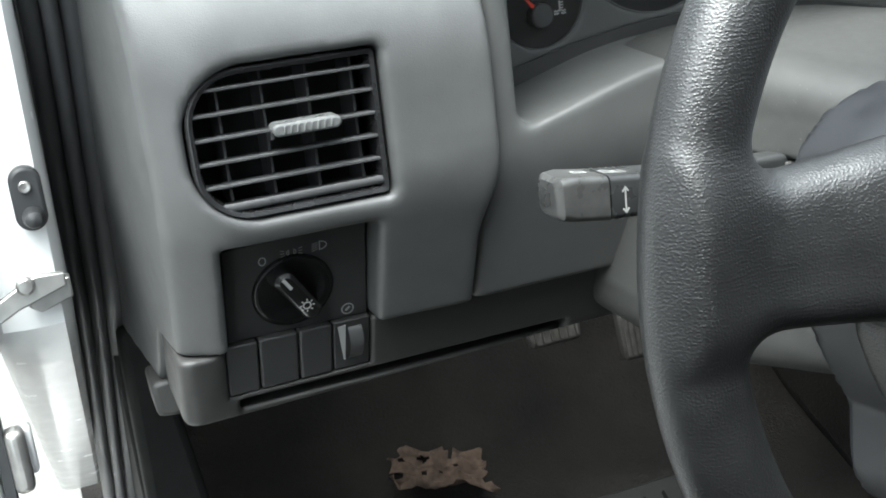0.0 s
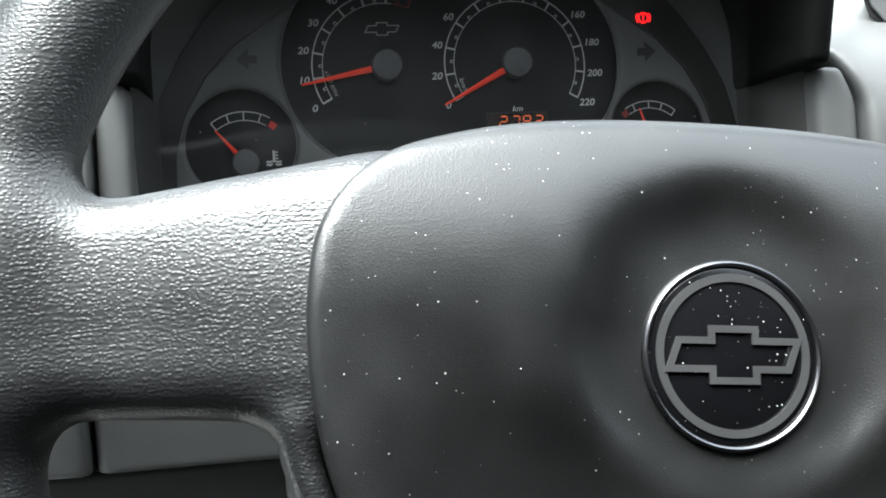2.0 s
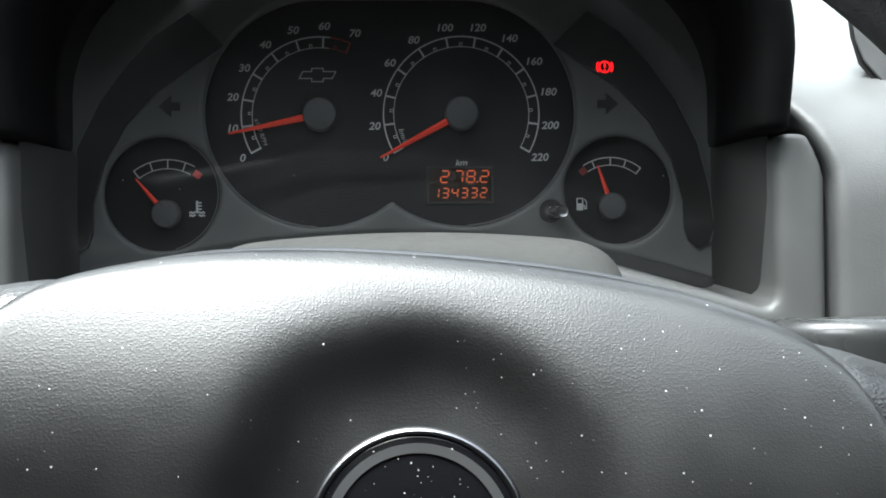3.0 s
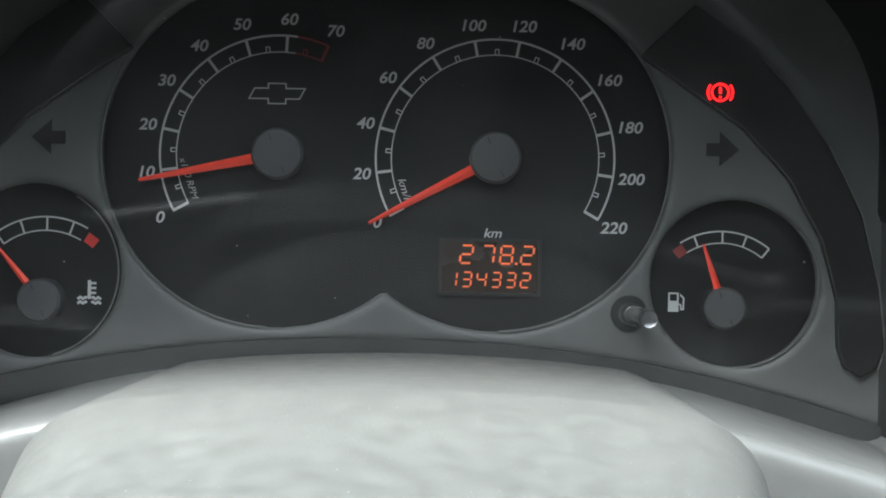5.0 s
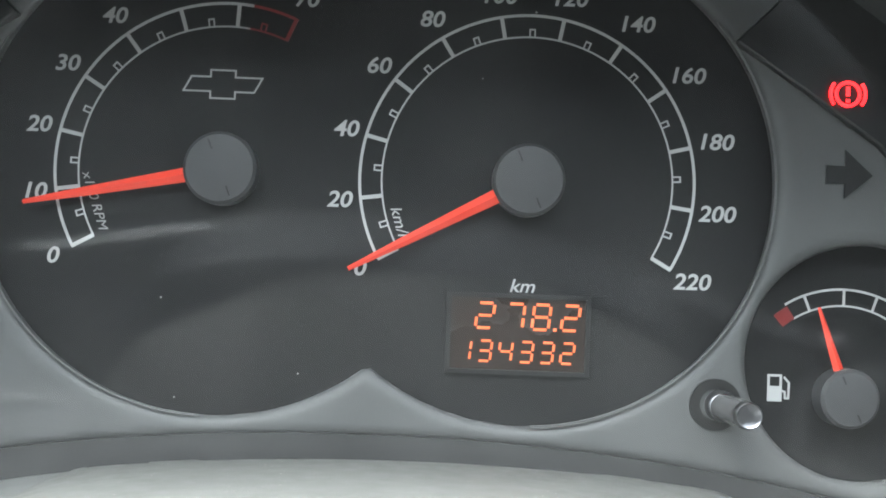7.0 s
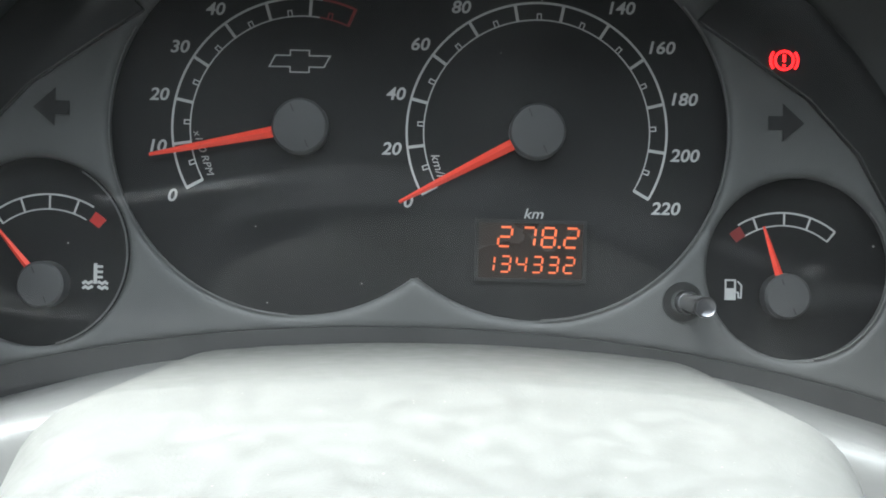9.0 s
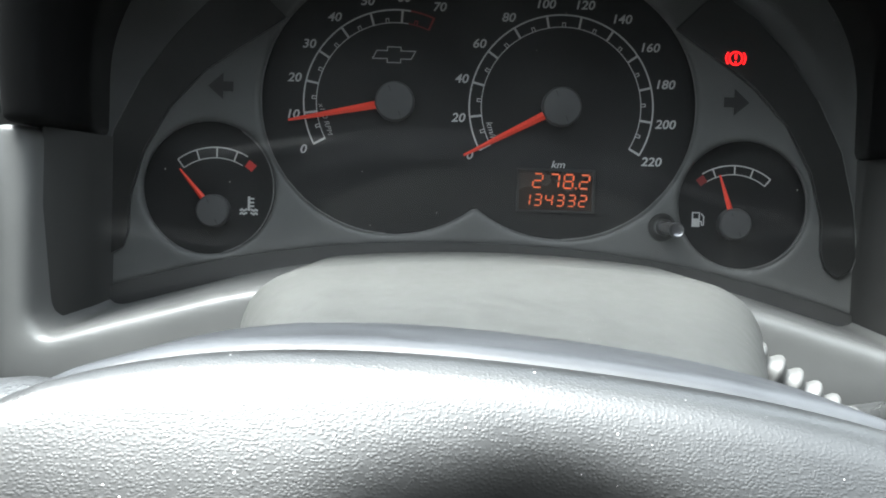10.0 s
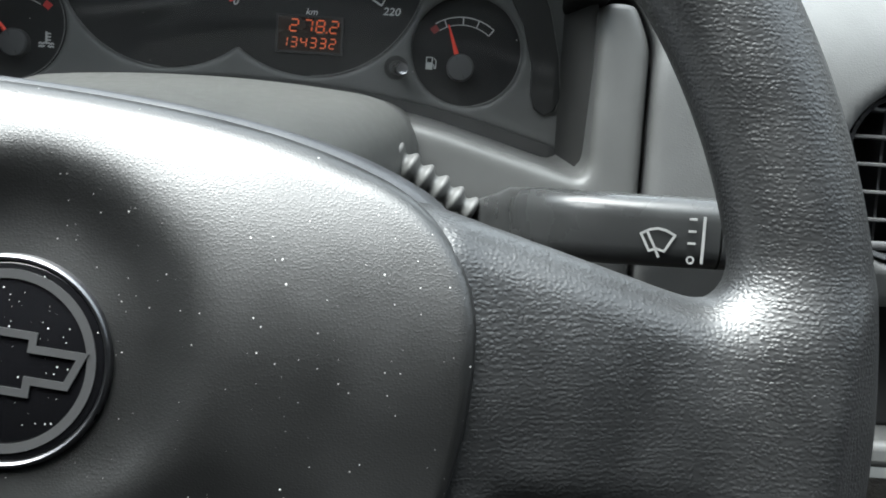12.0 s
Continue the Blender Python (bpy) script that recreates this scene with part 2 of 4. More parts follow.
def loft(rings, closed=True, caps=True, bm=None):
    bm = bm or bmesh.new()
    vs = [[bm.verts.new(p) for p in r] for r in rings]
    n = len(vs[0])
    for a, b in zip(vs, vs[1:]):
        for i in range(n if closed else n - 1):
            j = (i + 1) % n
            bm.faces.new((a[i], a[j], b[j], b[i]))
    if caps and closed:
        bm.faces.new(vs[0][::-1])
        bm.faces.new(vs[-1])
    return bm


def ribbon(points, width, y, thick=0.15, closed=False, bm=None):
    """A flat line of a given width along points in x, z, with a little thickness."""
    bm = bm or bmesh.new()
    n = len(points)
    sides = []
    for i in range(n):
        p = Vector(points[i])
        a = Vector(points[(i - 1) % n]) if closed or i else p
        b = Vector(points[(i + 1) % n]) if closed or i < n - 1 else p
        d1, d2 = (p - a), (b - p)
        d1 = d1.normalized() if d1.length else d2.normalized()
        d2 = d2.normalized() if d2.length else d1
        t = (d1 + d2).normalized()
        k = width / 2 / max(t.dot(d1), 0.4)
        nrm = Vector((-t.y, t.x)) * k
        sides.append((p + nrm, p - nrm))
    top = [[bm.verts.new((q.x, y - thick, q.y)) for q in s] for s in sides]
    bot = [[bm.verts.new((q.x, y, q.y)) for q in s] for s in sides]
    for i in range(n if closed else n - 1):
        j = (i + 1) % n
        bm.faces.new((top[i][0], top[j][0], top[j][1], top[i][1]))
        bm.faces.new((top[i][0], bot[i][0], bot[j][0], top[j][0]))
        bm.faces.new((top[j][1], bot[j][1], bot[i][1], top[i][1]))
    if not closed:
        bm.faces.new((top[0][0], top[0][1], bot[0][1], bot[0][0]))
        bm.faces.new((top[-1][0], bot[-1][0], bot[-1][1], top[-1][1]))
    return bm


def arc(cx, cz, r, a0, a1, n=48):
    """Points on an arc; angles in degrees from straight up, clockwise."""
    return [(cx + r * math.sin(radians(a0 + (a1 - a0) * i / n)), cz + r * math.cos(radians(a0 + (a1 - a0) * i / n))) for i in range(n + 1)]


def circle(cx, cz, r, n=48):
    return arc(cx, cz, r, 0, 360 - 360 / n, n - 1)


def lathe(cx, cz, profile, n=48):
    """A turned solid about the axis through (cx, cz) along y; profile of (radius, y)."""
    rings = [[(cx + r * math.sin(math.tau * i / n), y, cz + r * math.cos(math.tau * i / n)) for i in range(n)] for r, y in profile]
    return loft(rings)


def rounded_box(x0, x1, y0, y1, z0, z1, bm=None):
    return prism([(x0, z0), (x1, z0), (x1, z1), (x0, z1)], y0, y1, bm)


def lettering(text, size, x, z, y, turn=0.0, slant=0.25, bold=0.0, align="CENTER"):
    """Words in the built-in font, centred at (x, z), turned clockwise by degrees."""
    cu = bpy.data.curves.new("letters", "FONT")
    cu.body, cu.size, cu.shear, cu.extrude, cu.offset = text, size, slant, 0.06, bold
    cu.align_x, cu.align_y, cu.resolution_u = align, "CENTER", 4
    tmp = new("letters", cu)
    bpy.context.view_layer.update()
    me = bpy.data.meshes.new_from_object(tmp.evaluated_get(bpy.context.evaluated_depsgraph_get()))
    bpy.data.objects.remove(tmp)
    bpy.data.curves.remove(cu)
    bm = bmesh.new()
    bm.from_mesh(me)
    bpy.data.meshes.remove(me)
    c, s = math.cos(radians(-turn)), math.sin(radians(-turn))
    for v in bm.verts:
        u, w, e = v.co
        u *= 1.1
        v.co = (x + c * u - s * w, y - e, z + s * u + c * w)
    return bm


def skin(field, lo, hi, step, turns=3):
    """The surface where field(points) is zero, as a smooth quad mesh: verts and faces in mm."""
    ax = [np.arange(a, b + step, step) for a, b in zip(lo, hi)]
    g = np.stack(np.meshgrid(*ax, indexing="ij"), -1)
    val = field(g.reshape(-1, 3)).reshape(g.shape[:3])
    neg = val < 0
    nx, ny, nz = (s - 1 for s in val.shape)
    total, count = np.zeros((nx, ny, nz, 3)), np.zeros((nx, ny, nz))
    for axis in range(3):
        o1, o2 = [a for a in range(3) if a != axis]
        for d1 in (0, 1):
            for d2 in (0, 1):
                s = [slice(0, nx), slice(0, ny), slice(0, nz)]
                e = list(s)
                for o, d in ((o1, d1), (o2, d2)):
                    s[o] = slice(d, s[o].stop + d)
                e = list(s)
                e[axis] = slice(1, s[axis].stop + 1)
                a, b = val[tuple(s)], val[tuple(e)]
                hit = (a < 0) != (b < 0)
                f = np.where(hit, a / np.where(hit, a - b, 1), 0)[..., None]
                p = g[tuple(s)] + f * (g[tuple(e)] - g[tuple(s)])
                total += np.where(hit[..., None], p, 0)
                count += hit
    used = count > 0
    ids = np.full(used.shape, -1)
    ids[used] = np.arange(used.sum())
    v = total[used] / count[used][:, None]
    for _ in range(turns):
        e = 0.05 * step
        f0 = field(v)
        gr = np.stack([(field(v + e * np.eye(3)[a]) - field(v - e * np.eye(3)[a])) / (2 * e) for a in range(3)], 1)
        n2 = np.maximum((gr ** 2).sum(1), 0.05)
        v = v - np.clip(f0 / n2, -step * 0.6, step * 0.6)[:, None] * gr
    faces = []
    for axis in range(3):
        o1, o2 = (axis + 1) % 3, (axis + 2) % 3
        a = [slice(None)] * 3
        b = [slice(None)] * 3
        a[axis], b[axis] = slice(0, -1), slice(1, None)
        cross = neg[tuple(a)] != neg[tuple(b)]
        for o in (o1, o2):
            cut = [slice(None)] * 3
            cut[o] = slice(1, -1)
            cross = cross[tuple(cut)]
        idx = np.argwhere(cross)
        idx[:, o1] += 1
        idx[:, o2] += 1
        q = []
        for d1, d2 in ((1, 1), (0, 1), (0, 0), (1, 0)):
            c = idx.copy()
            c[:, o1] -= d1
            c[:, o2] -= d2
            q.append(ids[c[:, 0], c[:, 1], c[:, 2]])
        q = np.stack(q, 1)
        inside = neg[idx[:, 0], idx[:, 1], idx[:, 2]]
        faces.append(np.where(inside[:, None], q, q[:, ::-1]))
    return v, np.concatenate(faces)


def smin(a, b, k):
    h = np.clip(0.5 + 0.5 * (b - a) / k, 0, 1)
    return b + (a - b) * h - k * h * (1 - h)


def smax(a, b, k):
    return -smin(-a, -b, k)


def box_field(p, c, half, r):
    q = np.abs(p - np.array(c)) - np.array(half) + r
    return np.linalg.norm(np.maximum(q, 0), axis=1) + np.minimum(q.max(1), 0) - r


def plane_box(u, v, cu, cv, hu, hv, r):
    """Signed distance to a rounded rectangle in two axes."""
    a, b = np.abs(u - cu) - hu + r, np.abs(v - cv) - hv + r
    return np.hypot(np.maximum(a, 0), np.maximum(b, 0)) + np.minimum(np.maximum(a, b), 0) - r


CAR = pose(0, 0, 0, -LEAN, 0, 0) @ Matrix.Translation((0, 0, -930))


def world_mm(x, y, z):
    """A place given in car axes (mm; z from the ground), in the dial's axes."""
    v = CAR @ Vector((x, y, z))
    return v


# ---- dashboard ----
def half_seam(z, right):
    """Distance of the upright joint beside the instrument surround, on either side."""
    low = np.clip((-55 - z) / 45, 0, 1)
    if right:
        return 181.0 - 8.0 * np.clip((z - 8) / 20, 0, 2) ** 1.5
    return 167.0 + 9.0 * low * low * (3 - 2 * low)


def front_y(z, flat, k=0.46):
    d = -58 - z
    return flat + k * np.where(d > 20, d - 5, np.where(d < -10, 0, (d + 10) ** 2 / 60.0))


def top_field(p):
    return (p[:, 2] - (46 + 0.47 * (p[:, 1] + 60))) * 0.905


def vent_outline(x, z, cx, cz, hx, hz, side):
    """Rounded on one side (side -1: towards smaller x), square on the other."""
    soft = plane_box(x, z, cx, cz, hx, hz, 29.0)
    hard = plane_box(x, z, cx, cz, hx, hz, 3.5)
    return np.where((x - cx) * side > 0, soft, hard)


PLATE_Y = lambda z: -46.0 + (-88 - z) * 0.42
LOW_Y = lambda z: -31.0 + (-139 - z) * 0.42


def left_fascia_field(p):
    x, y, z = p.T
    front = front_y(z, -76.0) - 0.06 * np.clip(x + 250, 0, 90) + 0.011 * np.clip(-290 - x, 0, 60) ** 2
    f = (front - y) * 0.93
    f = smax(f, top_field(p), 42)
    f = smax(f, -(x + 328 + 0.1 * (y - front)), 5)
    f = smax(f, -(x + 347), 6)
    f = smax(f, x + half_seam(z, False) + 0.9, 5)
    # the end flank reaches lower behind the switch block
    deep = np.clip((y - 18) / 36, 0, 1) * np.clip((-322 - x) / 4, 0, 1)
    f = smax(f, -(z + 136.6 + 41 * deep), 2.5)
    vent = np.maximum(vent_outline(x, z, -266.5, -29.5, 45.5, 35.0, -1), y + 28)
    f = smax(f, -vent, 5)
    oval = np.maximum(plane_box(x, y, -284, 1, 45, 50, 42), -top_field(p) - 12)
    f = smax(f, -oval, 2)
    pocket = np.maximum(plane_box(x, z, -266.8, -110, 38.0, 33.5, 3), y - PLATE_Y(z) - 7)
    f = smax(f, -pocket, 4)
    return np.maximum(f, y - 240)


def right_fascia_field(p):
    x, y, z = p.T
    f = (front_y(z, -77.0) - y) * 0.95
    f = smax(f, top_field(p), 42)
    f = smax(f, half_seam(z, True) + 0.9 - x, 5)
    f = smax(f, x - 470, 8)
    f = smax(f, -(z + np.where(x > 255, 90.0, 136.6)), 6)
    vent = np.maximum(vent_outline(x, z, 311.0, -35.0, 51.0, 36.0, -1), y + 28)
    f = smax(f, -vent, 5)
    return np.maximum(f, y - 240)


def opening_floor(x, y):
    a = np.abs(x - 5)
    rise = np.clip((150 - a) * 0.3, 0, None)
    return -44.5 + smin(rise * 0.95, 23 + 0 * rise, 9) + 4 * (y + 64) / 64


def bezel_field(p):
    x, y, z = p.T
    f = (front_y(z, -70.0, 0.36) - y) * 0.95
    f = smax(f, x - half_seam(z, True) + 0.9, 6)
    f = smax(f, -x - half_seam(z, False) + 0.9, 6)
    f = smax(f, -(z + 136.6), 2.5)
    f = smax(f, z - 27, 2)
    hole = smax(np.abs(x - 3.5) - 155.5 + 0.13 * (y + 64), (opening_floor(x, y) - z) * 0.93, 10)
    f = smax(f, -hole, 5)
    return np.maximum(f, y - 12)


def hood_field(p):
    x, y, z = p.T
    lean = 0.3 * (z - 27)
    out = plane_box(x, z, 1.5, 10, 161.5, 122, 78)
    inn = plane_box(x, z, 1.5, 10, 147.0, 106, 66)
    f = smax(out, -inn, 3)
    f = smax(f, (-80 - lean - y), 9)
    f = smax(f, 27.4 - z, 3)
    return np.maximum(f, y - 60)


def lower_field(p):
    x, y, z = p.T
    f = (LOW_Y(z) - y) * 0.92
    bump = -4.5 / (1 + np.exp((x + 307) / 2.0)) * np.clip((z + 178) / 20, 0, 1)
    f = f + bump
    f = smax(f, -(x + 330), 9)
    f = smax(f, x - 330, 8)
    f = smax(f, z + 137.4, 3)
    f = smax(f, -(z + 184 - 0.02 * (x + 300)), 8)
    row = np.maximum(plane_box(x, z, -267.5, -147, 38.8, 21.0, 1.5), y - LOW_Y(z) - 8)
    f = smax(f, -row, 1.5)
    gap = np.maximum(plane_box(x, z, -205, -174.6, 96.0, 3.6, 1.5), y - LOW_Y(z) - 22)
    f = smax(f, -gap, 1.5)
    return np.maximum(f, y - 45)


dashboard = thing("dashboard", (0, 60, -170), "grey grained plastic car dashboard with a hooded instrument opening", "dashboard")
mesh_part("left_fascia", *skin(left_fascia_field, (-352, -90, -184), (-158, 246, 200), 2.6), FASCIA, dashboard, "light grey grained fascia panel with a worn edge")
mesh_part("right_fascia", *skin(right_fascia_field, (160, -84, -140), (476, 246, 200), 3.2), FASCIA, dashboard, "light grey grained fascia panel")
mesh_part("instrument_surround", *skin(bezel_field, (-186, -76, -142), (190, 16, 32), 2.3), BEZEL, dashboard, "smooth grey surround of the instruments")
mesh_part("hood", *skin(hood_field, (-166, -122, 22), (166, 64, 138), 2.4), HOOD, dashboard, "matt black hood over the instruments")
mesh_part("lower_panel", *skin(lower_field, (-340, -42, -199), (336, 50, -130), 2.4), LOWER, dashboard, "dark grey lower knee panel")
part("end_cap", prism([(-339.5, -178), (-324, -177), (-324, -201), (-338.5, -199)], 50, 84), LOWER, dashboard, "small grey cap at the dashboard end", bevel=3)
part("joint_strip", rounded_box(-180, -160, -30, 8, -137, 26), NEARBLACK, dashboard)
part("joint_strip", rounded_box(172, 186, -30, 8, -137, 26), NEARBLACK, dashboard)
# added near-black block behind the fascia, so that nothing shows through
part("inner_filler", rounded_box(-326, 470, 30, 60, -176, 20), NEARBLACK, dashboard)
# dark facings that paint shade on the opening's sides, running up into the hood
for side in (-1, 1):
    rows = []
    for z, lip in ((-52.0, -40.0), (-38.0, -52.0), (0.0, -60.0), (27.2, -60.0)):
        rows.append([(3.5 + side * (h - 0.13 * (y + 64)), y, z) for y, h in ((lip, 155.9), (lip + 3, 153.6), (6.0, 153.6), (6.0, 156.5))])
    part("side_shade", loft(rows), SIDESHADE, dashboard, "dark grey facing that paints the shade on the opening's side wall")
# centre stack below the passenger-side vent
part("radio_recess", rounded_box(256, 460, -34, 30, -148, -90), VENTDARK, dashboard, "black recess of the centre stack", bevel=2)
part("centre_ledge", rounded_box(252, 460, -62, 30, -160, -148), BEZEL, dashboard, "grey ledge of the centre stack", bevel=4, segments=3)


# ---- side demister grille on top of the dashboard ----
demister = thing("demister_grille", (-290, -6, 60), "oval side window demister grille with dark slots in the dashboard top", "grille")


def top_bar(x0, x1, y, w, lift, thick):
    """A flat bar lying in the plane of the dashboard top."""
    z = 46 + 0.47 * (y + 60)
    sec = [(y - w, z - 0.47 * w + lift), (y + w, z + 0.47 * w + lift), (y + w, z + 0.47 * w + lift - thick), (y - w, z - 0.47 * w + lift - thick)]
    return loft([[(x, a, c) for a, c in sec] for x in (x0, x1)])


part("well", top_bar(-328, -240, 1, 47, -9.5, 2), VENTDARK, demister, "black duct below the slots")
for y in (-33, -14.5, 4, 22.5, 40):
    d = max(abs(y - 1) - 8, 0)
    reach = 3 + math.sqrt(max(42 ** 2 - d * d, 0))
    part("slat", top_bar(-284 - reach - 1, -284 + reach + 1, y, 3.6, -1.0, 7), FASCIA, demister, bevel=0.8)

# ---- raised pod on the passenger's side of the dashboard top ----
pod = thing("dashboard_pod", (260, 0, 60), "light grey rounded pod on the dashboard top with a dark outline", "pod")
face = [(203, 79), (204, 71), (207.5, 62), (217, 51), (231, 57), (300, 75), (300, 112), (240, 103), (222, 97), (211, 90)]
def pod_body(outline, y0, y1):
    back = [(x + 0.75 * (y1 - y0), z - 0.1 * (y1 - y0)) for x, z in outline]
    return loft([[(x, y0, z) for x, z in outline], [(x, y1, z) for x, z in back]])


part("cover", pod_body(face, -43, 40), FASCIA, pod, "grained grey cover", bevel=1.0)
part("gap", pod_body([(x + (1.5 if x > 290 else -1.3), z + (1.3 if z > 70 else -1.5)) for x, z in face], -41.5, 36), NEARBLACK, pod, "dark gap round the cover")
# only a black block, standing in for the dark gap below the raised cover
part("foot", prism([(218, 49), (231, 55.5), (300, 73.5), (300, 40), (226, 40)], -41.5, 40), VENTDARK, pod, "black block put in for the dark gap under the cover")

# ---- air vents ----
def air_vent(cx, cz, hx, hz, label, knob=True):
    v = thing("air_vent", (cx, -40, cz - hz), label, "air vent", "dashboard vents")

    def ring(inset, y):
        pts = []
        for side_x, side_z, r in ((1, 1, 3.5), (1, -1, 3.5), (-1, -1, 25.0), (-1, 1, 25.0)):
            r = max(r - inset, 1.2)
            kx, kz = cx + side_x * (hx - inset - r), cz + side_z * (hz - inset - r)
            start = {(1, 1): 0, (1, -1): 90, (-1, -1): 180, (-1, 1): 270}[(side_x, side_z)]
            pts += [(kx + r * math.sin(radians(start + 90 * i / 8)), y, kz + r * math.cos(radians(start + 90 * i / 8))) for i in range(9)]
        return pts

    part("frame", loft([ring(0.6, -40), ring(0.6, -70.5), ring(1.6, -72), ring(3.4, -71.2), ring(4.4, -67), ring(4.6, -40)], caps=False), VENTFRAME, v, "satin black vent frame")
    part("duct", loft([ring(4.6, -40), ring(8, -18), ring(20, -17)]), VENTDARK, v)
    n = 6
    for i in range(n):
        z = cz + hz - 9 - i * (2 * hz - 15.5) / (n - 1)
        if i == n - 1:
            z += 0.6
        # each slat stops where the rounded side begins
        d = max(abs(z - cz) - (hz - 25), 0)
        x0 = cx - hx + 25 - math.sqrt(max(25 ** 2 - d * d, 0)) + 3.5
        tilt = -0.4
        thick = 0.8 if i < n - 1 else 1.8
        sec = [(-70.5, thick * 0.5), (-69.8, thick), (-60, thick * 0.7 + tilt), (-60, -thick * 0.7 + tilt), (-69.8, -thick), (-70.5, -thick * 0.5)]
        bm = loft([[(x, y, z + w) for y, w in sec] for x in (x0, cx + hx - 3.5)])
        part("slat", bm, VENT, v)
    for x in (cx - hx * 0.62, cx - hx * 0.17, cx + hx * 0.3, cx + hx * 0.77):
        reach = hz - 5
        if x < cx - hx + 25:
            reach = hz - 25 + math.sqrt(max(25 ** 2 - (cx - hx + 25 - x) ** 2, 0)) - 4
        part("vane", rounded_box(x - 0.6, x + 0.6, -62, -36, cz - reach, cz + reach), VENT, v)
    if knob:
        kx, kz = cx + hx * 0.17, cz + hz - 9 - 2 * (2 * hz - 15.5) / (n - 1) + 0.3
        grip = part("adjuster", prism([(kx + 13 * sx + 2.8 * math.sin(radians(a)), kz + 2.9 * math.cos(radians(a))) for sx, a0 in ((1, 0), (-1, 180)) for a in [a0 + 18 * i for i in range(11)]], -77.5, -66), KNOBGREY, v, "worn light grey ribbed slider", bevel=1.2, segments=3)
        for i in range(8):
            x = kx - 11 + i * 3.1
            part("rib", prism([(x - 0.5, kz - 2.0), (x + 0.5, kz - 1.6), (x + 1.2, kz + 2.0), (x + 0.2, kz + 1.8)], -78.3, -77.2), KNOBGREY, grip, bevel=0.3)
        part("stem", rounded_box(kx - 15.2, kx - 13.6, -68, -60, kz - 5, kz - 1), KNOBGREY, grip)
    return v


air_vent(-266.5, -29.5, 45.0, 34.6, "satin black dashboard air vent with horizontal slats and grey slider")
air_vent(311.0, -35.0, 50.5, 35.6, "satin black centre air vent with horizontal slats", knob=False)

# ---- light switch and button row ----
def on_plate(bm, lift=0.0):
    """Lays a flat thing made at y = 0 onto the sloping switch plate."""
    for v in bm.verts:
        v.co.y = v.co.y * 0.924 + PLATE_Y(v.co.z) - lift
        
    return bm


light_switch = thing("light_switch", (-263, -38, -130), "black rotary headlamp switch panel with white symbols", "light switch")
part("plate", on_plate(prism([(-303.2, -136.0), (-229.0, -136.5), (-230.2, -79.5), (-302.6, -82.0)], 0, 7)), SWITCH, light_switch, "black switch plate", bevel=1)
KX, KZ = -268.5, -112.0
part("dial_recess", on_plate(ribbon(circle(KX, KZ, 20.3, 40), 1.2, 0, 0.7, True)), KNOBBLACK, light_switch)
part("dial_base", on_plate(lathe(KX, KZ, [(19.6, 0.5), (19.6, -1.0), (18.4, -1.8), (16, -1.5), (14, -0.6)], 40)), KNOBBLACK, light_switch, "glossy black round dial")


def turned(points, deg, cx, cz):
    c, s = math.cos(radians(deg)), math.sin(radians(deg))
    return [(cx + c * (x - cx) + s * (z - cz), cz - s * (x - cx) + c * (z - cz)) for x, z in points]


bar = [(KX + 4.6 * math.sin(radians(a)) * (1 if a < 180 else 1), KZ + (16.5 - 4.6) * (1 if a <= 90 or a >= 270 else -1) + 4.6 * math.cos(radians(a))) for a in range(0, 360, 15)]
low_ring = turned([(KX + (x - KX) * 1.35, KZ + (z - KZ) * 1.1) for x, z in bar], -33, KX, KZ)
mid_ring = turned([(KX + (x - KX) * 1.12, z) for x, z in bar], -33, KX, KZ)
top_ring = turned([(KX + (x - KX) * 0.72, KZ + (z - KZ) * 0.9) for x, z in bar], -33, KX, KZ)
bm = loft([[(x, y, z) for x, z in r] for r, y in ((low_ring, -0.5), (mid_ring, -5), (mid_ring, -13), (top_ring, -15.5))])
knob = part("knob", on_plate(bm), KNOBBLACK, light_switch, "glossy black pointer knob")
part("pointer_mark", on_plate(ribbon(turned([(KX, KZ + 14.5), (KX, KZ + 7.0)], -33, KX, KZ), 1.7, -15.4, 0.3)), PRINT, knob, "white pointer line")
lamp_at = turned([(KX, KZ - 6.5)], -33, KX, KZ)[0]
part("lamp_symbol", on_plate(ribbon(circle(*lamp_at, 1.9, 20), 0.6, -15.5, 0.25, True)), PRINT, knob)
for i in range(8):
    ux, uz = math.sin(math.tau * i / 8), math.cos(math.tau * i / 8)
    part("lamp_ray", on_plate(ribbon([(lamp_at[0] + 2.7 * ux, lamp_at[1] + 2.7 * uz), (lamp_at[0] + 3.8 * ux, lamp_at[1] + 3.8 * uz)], 0.6, -15.5, 0.25)), PRINT, knob)
# symbols on the plate: off, side lamps, headlamps, dimmer
part("off_symbol", on_plate(ribbon([(-282.8 + 1.7 * math.sin(a / 12 * math.tau), -92.0 + 2.2 * math.cos(a / 12 * math.tau)) for a in range(12)], 0.55, 0, 0.15, True)), PRINT, light_switch)
for sx in (-1, 1):
    x = -268.2 + sx * 1.3
    part("side_lamp_symbol", on_plate(ribbon([(x + 1.1 * sx * math.cos(radians(a)), -90.0 + 1.3 * math.sin(radians(a))) for a in range(-90, 91, 30)], 0.45, 0, 0.15, True)), PRINTDIM, light_switch)
    for dz in (-1.2, 0, 1.2):
        part("side_lamp_ray", on_plate(ribbon([(x + 2.2 * sx, -90.0 + dz), (x + 4.2 * sx, -90.0 + dz * 1.5)], 0.4, 0, 0.15)), PRINTDIM, light_switch)
